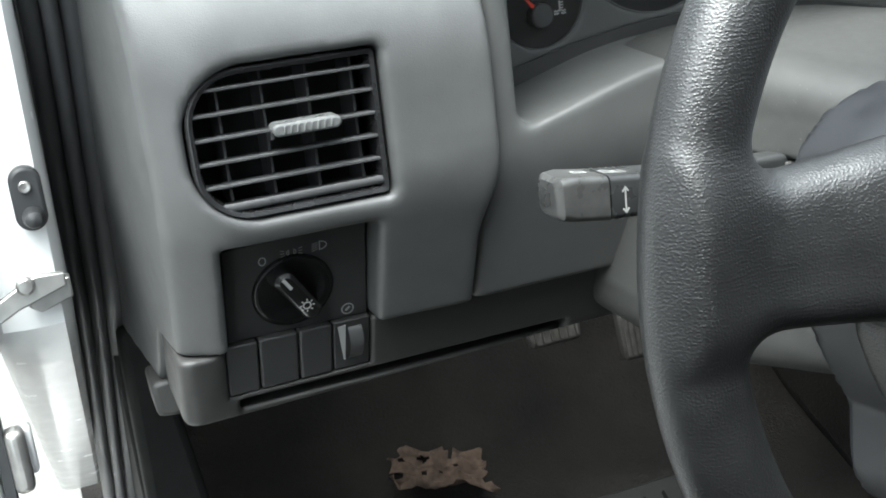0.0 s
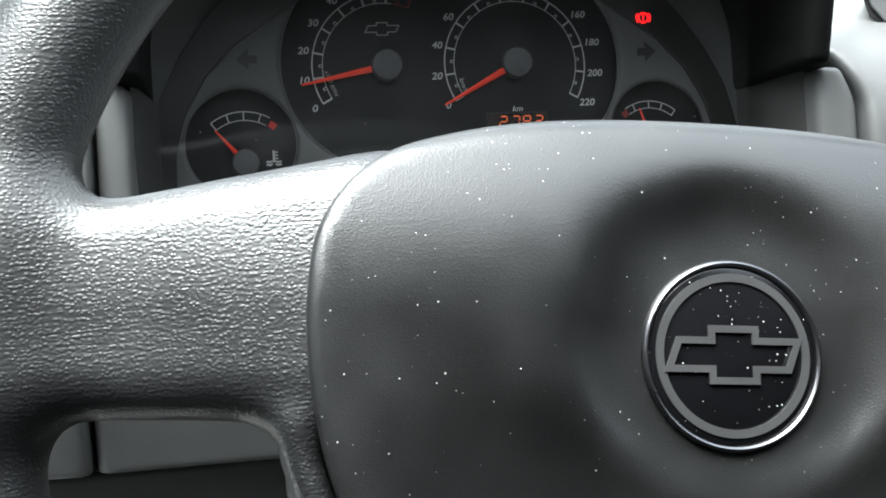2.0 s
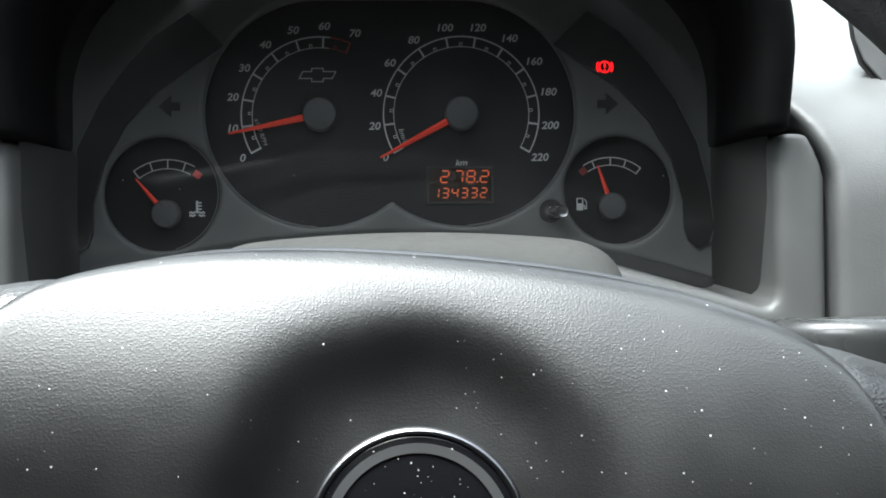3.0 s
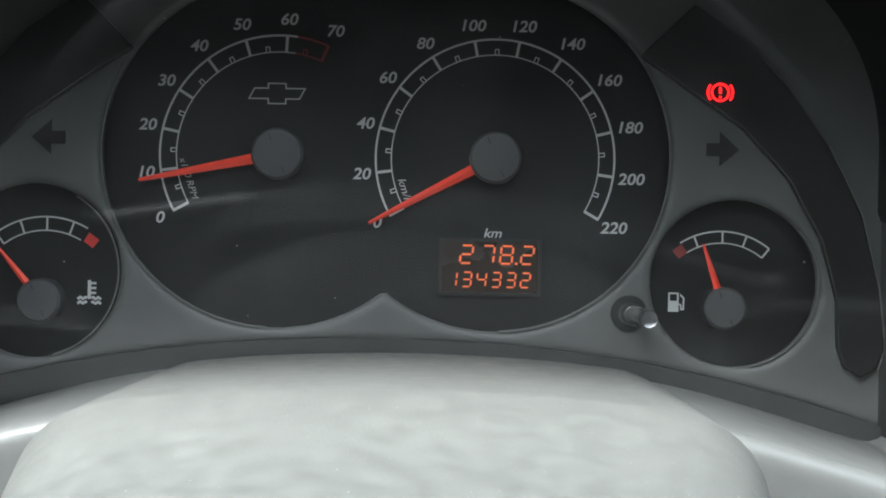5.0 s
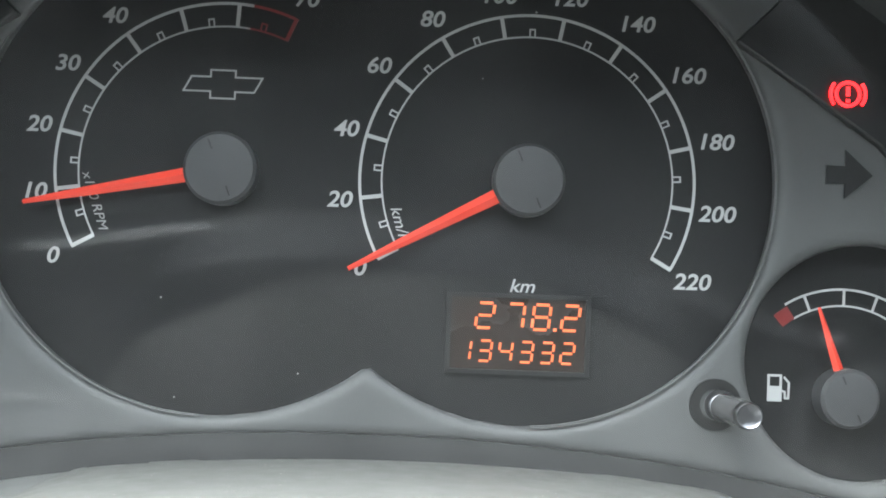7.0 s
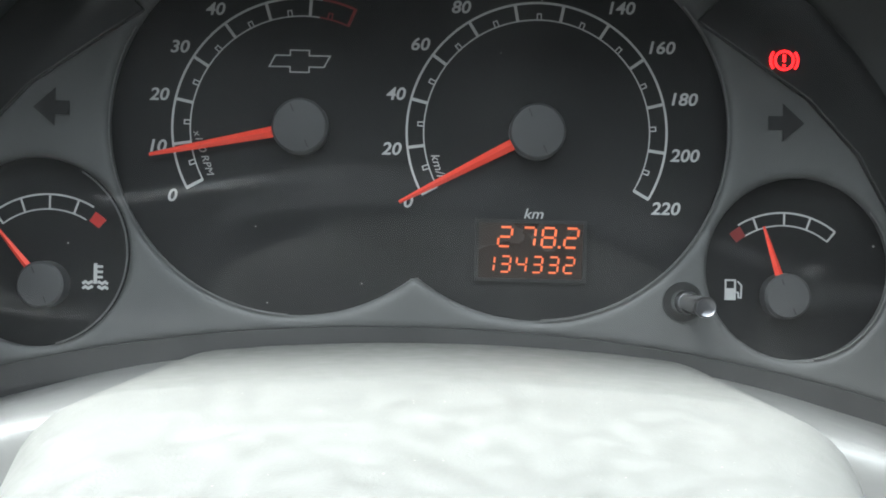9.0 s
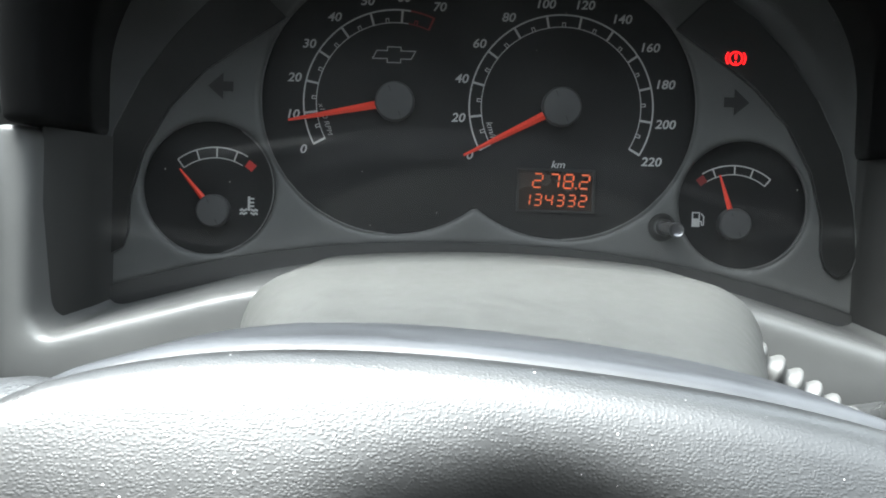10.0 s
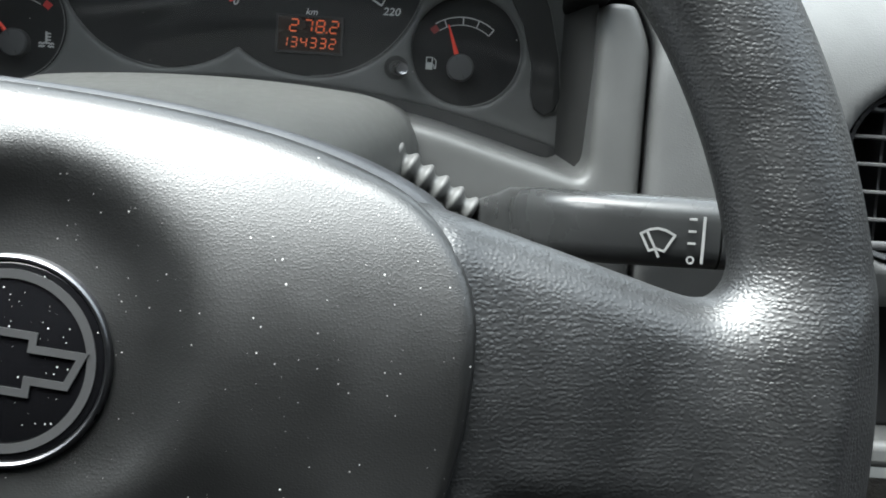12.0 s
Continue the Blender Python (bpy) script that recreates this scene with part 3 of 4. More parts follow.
part("headlamp_symbol", on_plate(ribbon([(-254.0, -87.2), (-254.0, -91.8)] + [(-254.0 + 3.6 * math.sin(radians(a)), -89.5 + 2.3 * math.cos(radians(a))) for a in range(165, 14, -25)], 0.55, 0, 0.15, True)), PRINT, light_switch)
for i in range(4):
    z = -87.6 - i * 1.25
    part("headlamp_ray", on_plate(ribbon([(-254.9, z), (-258.0, z - 0.7)], 0.5, 0, 0.15)), PRINTDIM, light_switch)
part("dimmer_symbol", on_plate(ribbon(circle(-240.0, -131.2, 3.1, 24), 0.65, 0, 0.15, True)), PRINT, light_switch)
part("dimmer_hand", on_plate(ribbon([(-241.2, -132.2), (-238.9, -130.0)], 1.2, 0, 0.15)), PRINT, light_switch)


def on_row(bm, lift=0.0):
    for v in bm.verts:
        v.co.y = v.co.y * 0.92 + LOW_Y(v.co.z) - lift
    return bm


for i, (x0, x1) in enumerate(((-306.0, -289.4), (-288.6, -268.4), (-267.6, -250.2))):
    b = thing("blank_button", ((x0 + x1) / 2, -20, -163), "blank black push button in the switch row", "button", "switch row")
    part("cap", on_row(prism([(x0, -167.4), (x1, -167.4), (x1, -136.4), (x0, -135.8)], 0.2, 9)), SWITCH, b, bevel=1.4, segments=3)
dimmer = thing("dimmer_switch", (-236, -20, -162), "black thumbwheel dimmer with a white wedge mark", "dimmer")
part("body", on_row(prism([(-249.4, -167.4), (-229.2, -167.4), (-229.2, -136.6), (-249.4, -136.6)], 1.4, 9)), SWITCH, dimmer, bevel=1)
rings = []
for i in range(13):
    a = radians(-80 + 160 * i / 12)
    rings.append([(x, 11 - 15.5 * math.cos(a), -151.2 + 13.2 * math.sin(a)) for x in (-241.6, -241.1, -234.7, -234.2)])
part("thumbwheel", on_row(loft(rings, closed=False)), VENT, dimmer, "ribbed grey thumbwheel", bevel=0)
part("wedge_mark", on_row(prism([(-247.0, -139.5), (-242.8, -139.0), (-243.1, -161.5), (-243.9, -161.5)], 0.9, 1.6)), PRINT, dimmer, "white brightness wedge")

# ---- instrument cluster ----
cluster = thing("instrument_cluster", (0, -2, -30), "lit instrument cluster with four black dials and red needles", "instrument cluster")
TX, SX, DZ = -33.0, 33.4, 45.2
TMP, FUEL = (-104.2, -0.7), (103.6, 0.8)


def plate_outline():
    pts = []
    for i in range(41):
        x = -164 + 328 * i / 40
        pts.append((x, -10.5 - 28.5 * (abs(x) / 164) ** 2.1))
    for i in range(25):
        a = radians(i * 180 / 24)
        pts.append((164 * math.copysign(abs(math.cos(a)) ** 0.75, math.cos(a)), -30 + 160 * math.sin(a) ** 0.8))
    return pts


def mask_field(p):
    x, y, z = p.T
    edge = -10.5 - 28.5 * (np.abs(x) / 164) ** 2.1
    f = (edge - z) * 0.95
    f = np.maximum(f, np.abs(x) - 166)
    f = np.maximum(f, z - 118)
    f = smax(f, np.abs(y + 4.5) - 2.5, 1.5)
    big = smin(np.hypot(x - TX, z - DZ) - 52.7, np.hypot(x - SX, z - DZ) - 52.7, 1.0)
    big = np.minimum(big, np.maximum(np.abs(x) - 30, np.abs(z - 60) - 38))
    small = np.minimum(np.hypot(x + 105.6, z - 8.4) - 26.3, np.hypot(x - 106.0, z - 8.4) - 25.2)
    return smax(f, -np.minimum(big, small), 2.5)


mesh_part("dial_mask", *skin(mask_field, (-168, -9, -44), (168, 0, 120), 1.6), PLATE, cluster, "grey mask round the dials")
meet = math.degrees(math.acos((SX - TX) / 2 / 56.0))
twin = arc(TX, DZ, 56.0, 90 + meet, 360, 40) + arc(SX, DZ, 56.0, 0, 270 - meet, 40)
part("dial_face", prism(twin, 0, 3), DIAL, cluster, "matt black main dial face")
for cx, cz in ((-105.6, 8.4), (106.0, 8.4)):
    part("small_dial_face", prism(circle(cx, cz, 27.5, 40), 0.2, 2), DIAL, cluster, "matt black small dial face")
part("floor_strip", prism([(x, z - 9) for x, z in plate_outline()[:41]] + [(x, z + 0.5) for x, z in plate_outline()[40::-1]], -9, -1), STRIP, cluster, "dark strip below the dials")

for side in (-1, 1):
    band = [(side * x, z) for x, z in ((92, 92), (108, 81), (120, 68), (133, 50), (143, 30), (148.5, 8), (150.5, -10), (148, -16.5))]
    inner = [(side * x, z) for x, z in ((138.5, -16), (136.5, -10), (136, 4), (131, 22), (121, 40), (107, 55), (91, 66), (76, 76))]
    part("lamp_window", prism([*band, (side * 143.5, -19), *inner], -9.2, -6), SLOT, cluster, "smoked warning lamp window", bevel=0.5)
    s = side
    arrow = [(s * (x - 4.5), z) for x, z in ((101, 50.5), (105, 50.5), (105, 54), (111, 48.6), (105, 43.5), (105, 46.6), (101, 46.6))]
    part("turn_arrow", prism(arrow, -7.4, -6.6), ARROW, cluster, "unlit black turn arrow")

# clear cover, leaning towards the driver at the top
bm = bmesh.new()
rows = []
for j in range(13):
    row = []
    for i in range(33):
        x = -146 + 292 * i / 32
        low = -17.5 - 26.0 * (abs(x) / 164) ** 2.1
        z = low + (104 - low) * j / 12
        row.append(bm.verts.new((x, -17.5 - 0.15 * (z - low), z)))
    rows.append(row)
for j in range(12):
    for i in range(32):
        bm.faces.new((rows[j][i], rows[j][i + 1], rows[j + 1][i + 1], rows[j + 1][i]))
ob = part("lens", bm, LENS, cluster, "clear dusty plastic lens over the dials")
ob.visible_shadow = False

# brake lamp
lamp = part("brake_lamp", ribbon(circle(99.9, 65.5, 2.5, 28), 0.65, -9.5, 0.2, True), LAMPRED, cluster, "lit red brake warning lamp")
for s in (-1, 1):
    part("lamp_arc", ribbon(arc(99.9, 65.5, 3.7, 90 * s - 38, 90 * s + 38, 12), 0.65, -9.5, 0.2), LAMPRED, lamp)
part("lamp_stroke", ribbon([(99.9, 67.1), (99.9, 65.1)], 0.75, -9.5, 0.2), LAMPRED, lamp)
part("lamp_dot", ribbon([(99.9, 64.4), (99.9, 63.7)], 0.75, -9.5, 0.2), LAMPRED, lamp)


def islands(bm):
    """Splits a bmesh into its loose pieces."""
    left, out = set(bm.verts), []
    while left:
        todo, seen = [left.pop()], set()
        while todo:
            v = todo.pop()
            if v in seen:
                continue
            seen.add(v)
            todo += [e.other_vert(v) for e in v.link_edges]
        left -= seen
        one, at = bmesh.new(), {}
        for v in sorted(seen, key=lambda q: q.index):
            at[v] = one.verts.new(v.co)
        for f in {f for v in seen for f in v.link_faces}:
            one.faces.new([at[v] for v in f.verts])
        out.append((min(v.co.x for v in one.verts), one))
    bm.free()
    return [b for _, b in sorted(out, key=lambda q: q[0])]


def printed(name, bm, material, parent):
    """Prints every character of a word as a piece of its own."""
    bm.verts.index_update()
    for one in islands(bm):
        part(name, one, material, parent)


def scale_ring(name, cx, cz, r1, r0, a0, a1, w1, w0, majors, minors, red=None):
    """A dial scale: two arcs, bars between them, small notches; each its own piece."""
    top = a1 if red is None else red
    ring = part(name, ribbon(arc(cx, cz, r1, a0, top, 96), w1, 0, 0.12), PRINT, cluster, "white printed scale")
    part("inner_line", ribbon(arc(cx, cz, r0, a0, top, 96), w0, 0, 0.12), PRINT, ring)
    for a in majors:
        u, w = math.sin(radians(a)), math.cos(radians(a))
        mat = PRINT if red is None or a < red else PRINTRED
        part("tick", ribbon([(cx + (r0 - 0.1) * u, cz + (r0 - 0.1) * w), (cx + (r1 + 0.2) * u, cz + (r1 + 0.2) * w)], 0.85, 0, 0.14), mat, ring)
    for a in minors:
        mat = PRINT if red is None or a < red else PRINTRED
        u, w = math.sin(radians(a)), math.cos(radians(a))
        q = [(r0, -0.55), (r0 + 1.7, -0.55), (r0 + 1.7, 0.55), (r0, 0.55)]
        part("notch", ribbon([(cx + r * u + t * w, cz + r * w - t * u) for r, t in q], 0.32, 0, 0.13), mat, ring)
    return ring


STEP, START = 21.72, -119.4
speed = scale_ring("speed_scale", SX, DZ, 36.7, 31.9, START, START + 11 * STEP, 0.62, 0.36, [START + i * STEP for i in range(12)], [START + (i + 0.5) * STEP for i in range(11)])
for i in range(12):
    a = radians(START + i * STEP)
    r = 41.4 + (0.8 if i >= 7 else 0.0)
    printed("numeral", lettering(str(i * 20), 4.9, SX + r * math.sin(a), DZ + r * math.cos(a), 0, 0, 0.18, 0.09), PRINT, speed)
TSTEP, TSTART = 20.3, -118.8
tacho = scale_ring("rev_scale", TX, DZ, 36.7, 31.6, TSTART, TSTART + 7 * TSTEP, 0.62, 0.36, [TSTART + i * TSTEP for i in range(8)], [TSTART + (i + 0.5) * TSTEP for i in range(7)], red=8.0)
part("red_band", ribbon(arc(TX, DZ, 36.7, 8.0, TSTART + 7 * TSTEP, 24), 0.62, 0, 0.12), PRINTRED, tacho, "red printed limit band")
part("red_band", ribbon(arc(TX, DZ, 31.6, 8.0, TSTART + 7 * TSTEP, 24), 0.4, 0, 0.12), PRINTRED, tacho)
for i in range(8):
    a = radians(TSTART + i * TSTEP)
    printed("numeral", lettering(str(i * 10), 4.9, TX + 41.6 * math.sin(a), DZ + 41.6 * math.cos(a), 0, 0, 0.18, 0.09), PRINT, tacho)
printed("unit_letter", lettering("km/h", 3.5, SX - 27.6, DZ - 10.2, 0, 72, 0.25), PRINT, speed)
printed("unit_letter", lettering("x100 RPM", 2.9, TX - 27.8, DZ - 7.6, 0, 71, 0.25), PRINTDIM, tacho)
printed("unit_letter", lettering("km", 4.1, 33.0, 22.2, 0, 0, 0.25, 0.03), PRINT, cluster)
# plain emblem outline on the rev counter
em = [(-2.7, 3.1), (2.7, 3.1), (2.7, 1.6), (8.6, 1.6), (6.9, -1.6), (2.7, -1.6), (2.7, -3.1), (-2.7, -3.1), (-2.7, -1.6), (-8.6, -1.6), (-6.9, 1.6), (-2.7, 1.6)]
part("emblem_outline", ribbon([(TX - 1.0 + x, DZ + 18.8 + z) for x, z in em], 0.36, 0, 0.12, True), PRINT, cluster)


def needle(cx, cz, angle, length, r_hub, w, y, tail=0.0):
    u, v = math.sin(radians(angle)), math.cos(radians(angle))

    def across(r, h, yy):
        return [(cx + r * u - h * v, yy, cz + r * v + h * u), (cx + r * u, yy - h * 0.8, cz + r * v), (cx + r * u + h * v, yy, cz + r * v - h * u)]
    hand = part("needle", loft([across(-tail, w, y), across(r_hub, w, y), across(length * 0.7, w * 0.62, y), across(length, w * 0.3, y)]), NEEDLE, cluster, "orange red needle")
    part("needle_cap", lathe(cx, cz, [(r_hub, y + 4), (r_hub, y - 1.8), (r_hub - 0.7, y - 2.6), (r_hub * 0.5, y - 2.9), (0.3, y - 3.0)], 40), HUB, hand, "dark grey round needle cap")
    for sgn in (-1, 1):
        part("cap_notch", ribbon([(cx + sgn * r_hub * 0.38 * k1, cz - sgn * r_hub * 0.9 * k1) for k1 in (0.45, 0.85)], 0.4, y - 2.75, 0.12), SLOT, hand)


needle(SX, DZ, -118.2, 43.4, 7.9, 1.6, -2.8)
needle(TX, DZ, -101.6, 43.2, 7.9, 1.6, -2.8)
needle(*TMP, -40.0, 21.4, 6.6, 1.1, -3.6)
needle(*FUEL, -18.6, 20.4, 6.4, 1.1, -3.6)
for (cx, cz), r1, r0, redside in ((TMP, 25.5, 21.3, 1), (FUEL, 23.4, 19.8, -1)):
    a0, a1 = (-37.5, 30.0) if redside > 0 else (-33.0, 38.5)
    ring = part("gauge_scale", ribbon(arc(cx, cz, r1, a0, a1, 30), 0.5, 0.2, 0.12), PRINT, cluster, "white printed gauge scale")
    part("inner_line", ribbon(arc(cx, cz, r0, a0, a1, 30), 0.4, 0.2, 0.12), PRINT, ring)
    for a in ((-37.5, -18.5, 0.5, 19.5) if redside > 0 else (-21.5, 0.5, 19.0, 38.5)):
        u, w = math.sin(radians(a)), math.cos(radians(a))
        part("tick", ribbon([(cx + r0 * u, cz + r0 * w), (cx + r1 * u, cz + r1 * w)], 0.55, 0.2, 0.13), PRINT, ring)
    a = redside * 37.0
    part("red_mark", ribbon(arc(cx, cz, (r0 + r1) / 2 - 0.3, a - 4.5, a + 4.5, 6), 3.2, 0.2, 0.15), shader("red_print", (0.5, 0.025, 0.02), 0.5) if redside > 0 else PRINTRED, ring, "red printed end mark")
# coolant symbol
cx, cz = TMP[0] + 13.6, TMP[1] + 1.6
sym = part("coolant_symbol", ribbon([(cx, cz - 1.2), (cx, cz + 4.6)], 1.0, 0.2, 0.13), PRINT, cluster, "white thermometer symbol")
for dz in (3.7, 2.2, 0.7):
    part("stroke", ribbon([(cx + 0.5, cz + dz), (cx + 2.1, cz + dz)], 0.7, 0.2, 0.13), PRINT, sym)
for dz in (-0.9, -2.3):
    for s in (-1, 1):
        part("wave", ribbon([(cx + s * (0.7 + i * 0.42), cz + dz + 0.28 * math.sin(i * 1.6)) for i in range(8)], 0.75, 0.2, 0.13), PRINT, sym)
# fuel pump symbol
cx, cz = FUEL[0] - 14.2, FUEL[1] + 1.4
sym = part("fuel_symbol", ribbon([(cx - 1.7, cz - 2.7), (cx - 1.7, cz + 2.7), (cx + 1.0, cz + 2.7), (cx + 1.0, cz - 2.7)], 0.5, 0.2, 0.13, True), PRINT, cluster, "white fuel pump symbol")
part("pump_body", prism([(cx - 1.5, cz - 2.6), (cx + 0.9, cz - 2.6), (cx + 0.9, cz + 0.4), (cx - 1.5, cz + 0.4)], 0.05, 0.2), PRINT, sym)
part("hose", ribbon([(cx + 1.2, cz - 0.6), (cx + 1.9, cz - 0.8), (cx + 2.0, cz - 2.2), (cx + 2.7, cz - 2.2), (cx + 2.8, cz + 1.2), (cx + 1.7, cz + 2.4)], 0.45, 0.2, 0.13), PRINT, sym)

# odometer display
LX, LZ = 33.2, 11.8
display = part("display", prism([(LX - 15.4, LZ - 7.8), (LX + 14.0, LZ - 7.8), (LX + 14.0, LZ + 7.8), (LX - 15.4, LZ + 7.8)], -0.5, 1), LCDBACK, cluster, "dark brown odometer display")
part("display_edge", ribbon([(LX - 15.9, LZ - 8.3), (LX + 14.5, LZ - 8.3), (LX + 14.5, LZ + 8.3), (LX - 15.9, LZ + 8.3)], 1.0, 0, 1.2, True), SLOT, display)
SEGS = {"0": "abcdef", "1": "bc", "2": "abged", "3": "abgcd", "4": "fgbc", "7": "abc", "8": "abcdefg"}


def digit(ch, x, z, w, h, t):
    h2, w2 = h / 2, w / 2
    lines = {"a": [(-w2, h2), (w2, h2)], "b": [(w2, h2), (w2, 0)], "c": [(w2, 0), (w2, -h2)], "d": [(-w2, -h2), (w2, -h2)], "e": [(-w2, 0), (-w2, -h2)], "f": [(-w2, h2), (-w2, 0)], "g": [(-w2, 0), (w2, 0)]}
    for s in SEGS[ch]:
        (xa, za), (xb, zb) = lines[s]
        d = Vector((xb - xa, zb - za)).normalized() * t * 0.6
        xa, za, xb, zb = xa + d.x, za + d.y, xb - d.x, zb - d.y
        part("digit_segment", ribbon([(x + xa + za * 0.1, z + za), (x + xb + zb * 0.1, z + zb)], t, -0.5, 0.15), LCD, display, "lit orange digit segment", smooth=False)


for ch, dx in zip("2782", (-8.0, -1.4, 4.3, 10.7)):
    digit(ch, LX + dx, LZ + 3.9, 3.6, 5.4, 0.62)
part("decimal_point", ribbon([(LX + 7.3, LZ + 1.6), (LX + 7.3, LZ + 0.9)], 0.75, -0.5, 0.15), LCD, display)
for i, ch in enumerate("134332"):
    digit(ch, LX - 12.3 + i * 4.5, LZ - 3.8, 2.7, 4.4, 0.5)
# trip reset stem
def stem_rings(profile, lean=0.2):
    """A turned piece whose axis leans to the passenger's side."""
    return loft([[(75.2 + lean * (-7 - y) + r * math.cos(math.tau * k / 28), y, -1.4 - 0.05 * (-7 - y) + r * math.sin(math.tau * k / 28)) for k in range(28)] for r, y in profile])


stem = part("trip_stem", stem_rings([(3.3, -4), (3.3, -8.4), (2.9, -9), (2.5, -9.2), (2.5, -10.2)]), CHROME, cluster, "chrome collar of the trip reset stem")
part("stem_pin", stem_rings([(2.8, -8), (2.8, -18.6), (2.6, -19.2)]), SMOKE, stem, "smoky translucent stem pin")
part("stem_end", stem_rings([(2.85, -18.6), (2.85, -19.6), (2.5, -20.0), (2.1, -19.7), (0.3, -19.7)]), CHROME, stem, "light rimmed stem end")
part("stem_recess", ribbon(circle(74.2, -1.2, 4.4, 32), 2.2, -7.0, 0.5, True), SLOT, stem, "dark round recess")
# thin pale lines that paint the light caught on the edges of the openings
EDGEGLINT = shader("painted_edge_glint", (0.1, 0.1, 0.098), 0.35, vary=0.1)
part("dial_edge_glint", ribbon(arc(SX, DZ, 52.5, 48, 178, 60), 0.45, -6.9, 0.4), EDGEGLINT, cluster, "thin pale line painting the glint on the main dials' edge")
part("dial_edge_glint", ribbon(arc(TX, DZ, 52.5, 182, 300, 60), 0.35, -6.9, 0.4), EDGEGLINT, cluster)
part("dial_edge_glint", ribbon(arc(-105.6, 8.4, 26.0, 30, 165, 40), 0.4, -6.9, 0.4), EDGEGLINT, cluster, "thin pale line painting the glint on the small dial's edge")
part("dial_edge_glint", ribbon(arc(106.0, 8.4, 25.0, 50, 170, 40), 0.4, -6.9, 0.4), EDGEGLINT, cluster)
for s in (-1, 1):
    part("window_edge_glint", ribbon([(s * x, z) for x, z in ((133, 50), (143, 30), (148.5, 8), (150.5, -10), (148.5, -16.5))], 0.3, -9.3, 0.3), EDGEGLINT, cluster)

# ---- steering wheel ----
COL = Matrix.Translation((6.4, -282.2, -83.3)) @ Matrix.Rotation(radians(-7.6), 4, "X")
WHEEL = COL @ Matrix.Rotation(radians(5.2), 4, "Y")


def to_wheel(v):
    m = np.array(WHEEL)
    return v @ m[:3, :3].T + m[:3, 3]


def pad_outline(x, z):
    """Distance-like outline of the airbag cover."""
    ax = np.abs(x)
    top = z - (63.0 - 0.0009 * ax ** 2 - 1.25e-7 * ax ** 4)
    side = ax - np.where(x < 0, 106.5, 103.5) + np.clip(0.0046 * (z - 8) ** 2, 0, 26)
    f = smax(top, side, 16)
    return smax(f, -(z + 112), 30)


def wheel_field(p):
    x, y, z = p.T
    r = np.hypot(x, z - 1.8)
    q = np.hypot((r - 186.8) / 17.3, (y - 29) / 15.0)
    rim = (q - 1) * 15.5
    ax = np.abs(x)
    # side spokes, wide and flat, running into the rim
    reach = np.minimum(0.5 * (152 - ax + np.hypot(152 - ax, 22)), 58)
    upper = 37.0 + np.where(x < 0, 12.0, 11.0) * np.clip((158 - ax) / 58, 0, 1.2)
    under = -17.0 - 0.0016 * np.clip(135 - ax, 0, 60) ** 2
    zc, half = (upper + under) / 2, (upper - under) / 2
    mid = 25 - 0.345 * reach + 0.0046 * np.clip(z - 8, 0, 44) ** 2 + 2.3 * np.clip((128 - ax) / 25, 0, 1)
    spoke = smax(np.abs(z - zc) - half, np.abs(y - mid) - 11, 13)
    spoke = smax(smax(spoke, ax - 188, 4), 70 - ax, 4)
    # strips beside the lower half of the pad, and the two lower spokes
    o = pad_outline(x, z)
    strip = smax(smax(np.abs(o - 5.2) - 4.4, z + 18, 10), np.abs(y - 20) - 20, 6)
    low = smax(np.abs(ax - 64 - 0.12 * (z + 120)) - 26, np.abs(y - 30) - 11, 8)
    low = smax(low, np.abs(z + 130) - 55, 4)
    f = smin(rim, spoke, 15)
    f = smin(f, low, 12)
    f = smin(f, strip, 10)
    # room for the pad
    return smax(f, -smax(o + 3.5, y - 40, 1.0), 1.8)


def hub_field(p):
    x, y, z = p.T
    rise = 0.08 * np.clip(y - 21, 0, 60) * np.clip((z - 10) / 30, 0, 1)
    f = smax(pad_outline(x, z) - 2.6 - rise, 21 - y, 6)
    return np.maximum(f, y - 74)


def pad_field(p):
    x, y, z = p.T
    o = pad_outline(x, z)
    dome = -7.0 + 0.0001 * x ** 2 + 0.0001 * (z + 15) ** 2 + 0.0048 * np.clip(z - 8, 0, 60) ** 2
    r = np.hypot(x, z)
    # a round dish for the badge that runs out into a hollow below it
    low = 11.0 / (1 + np.exp((z + 20) / 11.0)) * np.exp(-(x / 80.0) ** 4)
    dish = smax(11.0 / (1 + np.exp((r - 41) / 4.6)), low, 3.0)
    front = dome + dish - y
    top = np.clip((z - 10) / 30, 0, 1) * np.clip((96 - np.abs(x)) / 26, 0, 1)
    f = smax(front, o - 0.5, 3.0 + 4 * top)
    return np.maximum(f, y - 34)


wheel = thing("steering_wheel", (13.5, -250, -80), "black grained steering wheel with a smooth airbag cover", "steering wheel")
v, f = skin(wheel_field, (-210, -14, -208), (210, 52, 212), 1.9)
mesh_part("rim_and_spokes", to_wheel(v), f, RUBBERY, wheel, "black leather-grained rim and spokes")
v, f = skin(hub_field, (-124, 12, -124), (124, 78, 80), 3.0)
mesh_part("hub_cover", to_wheel(v), f, HUBSKIN, wheel, "smooth black hub cover behind the pad")
v, f = skin(pad_field, (-112, -11, -118), (112, 38, 68), 2.0)
mesh_part("airbag_cover", to_wheel(v), f, PAD, wheel, "dusty matt black airbag cover")


def wheel_part(name, bm, material, parent, label="", bevel=0.0):
    bm.transform(WHEEL)
    return part(name, bm, material, parent, label, bevel=bevel)


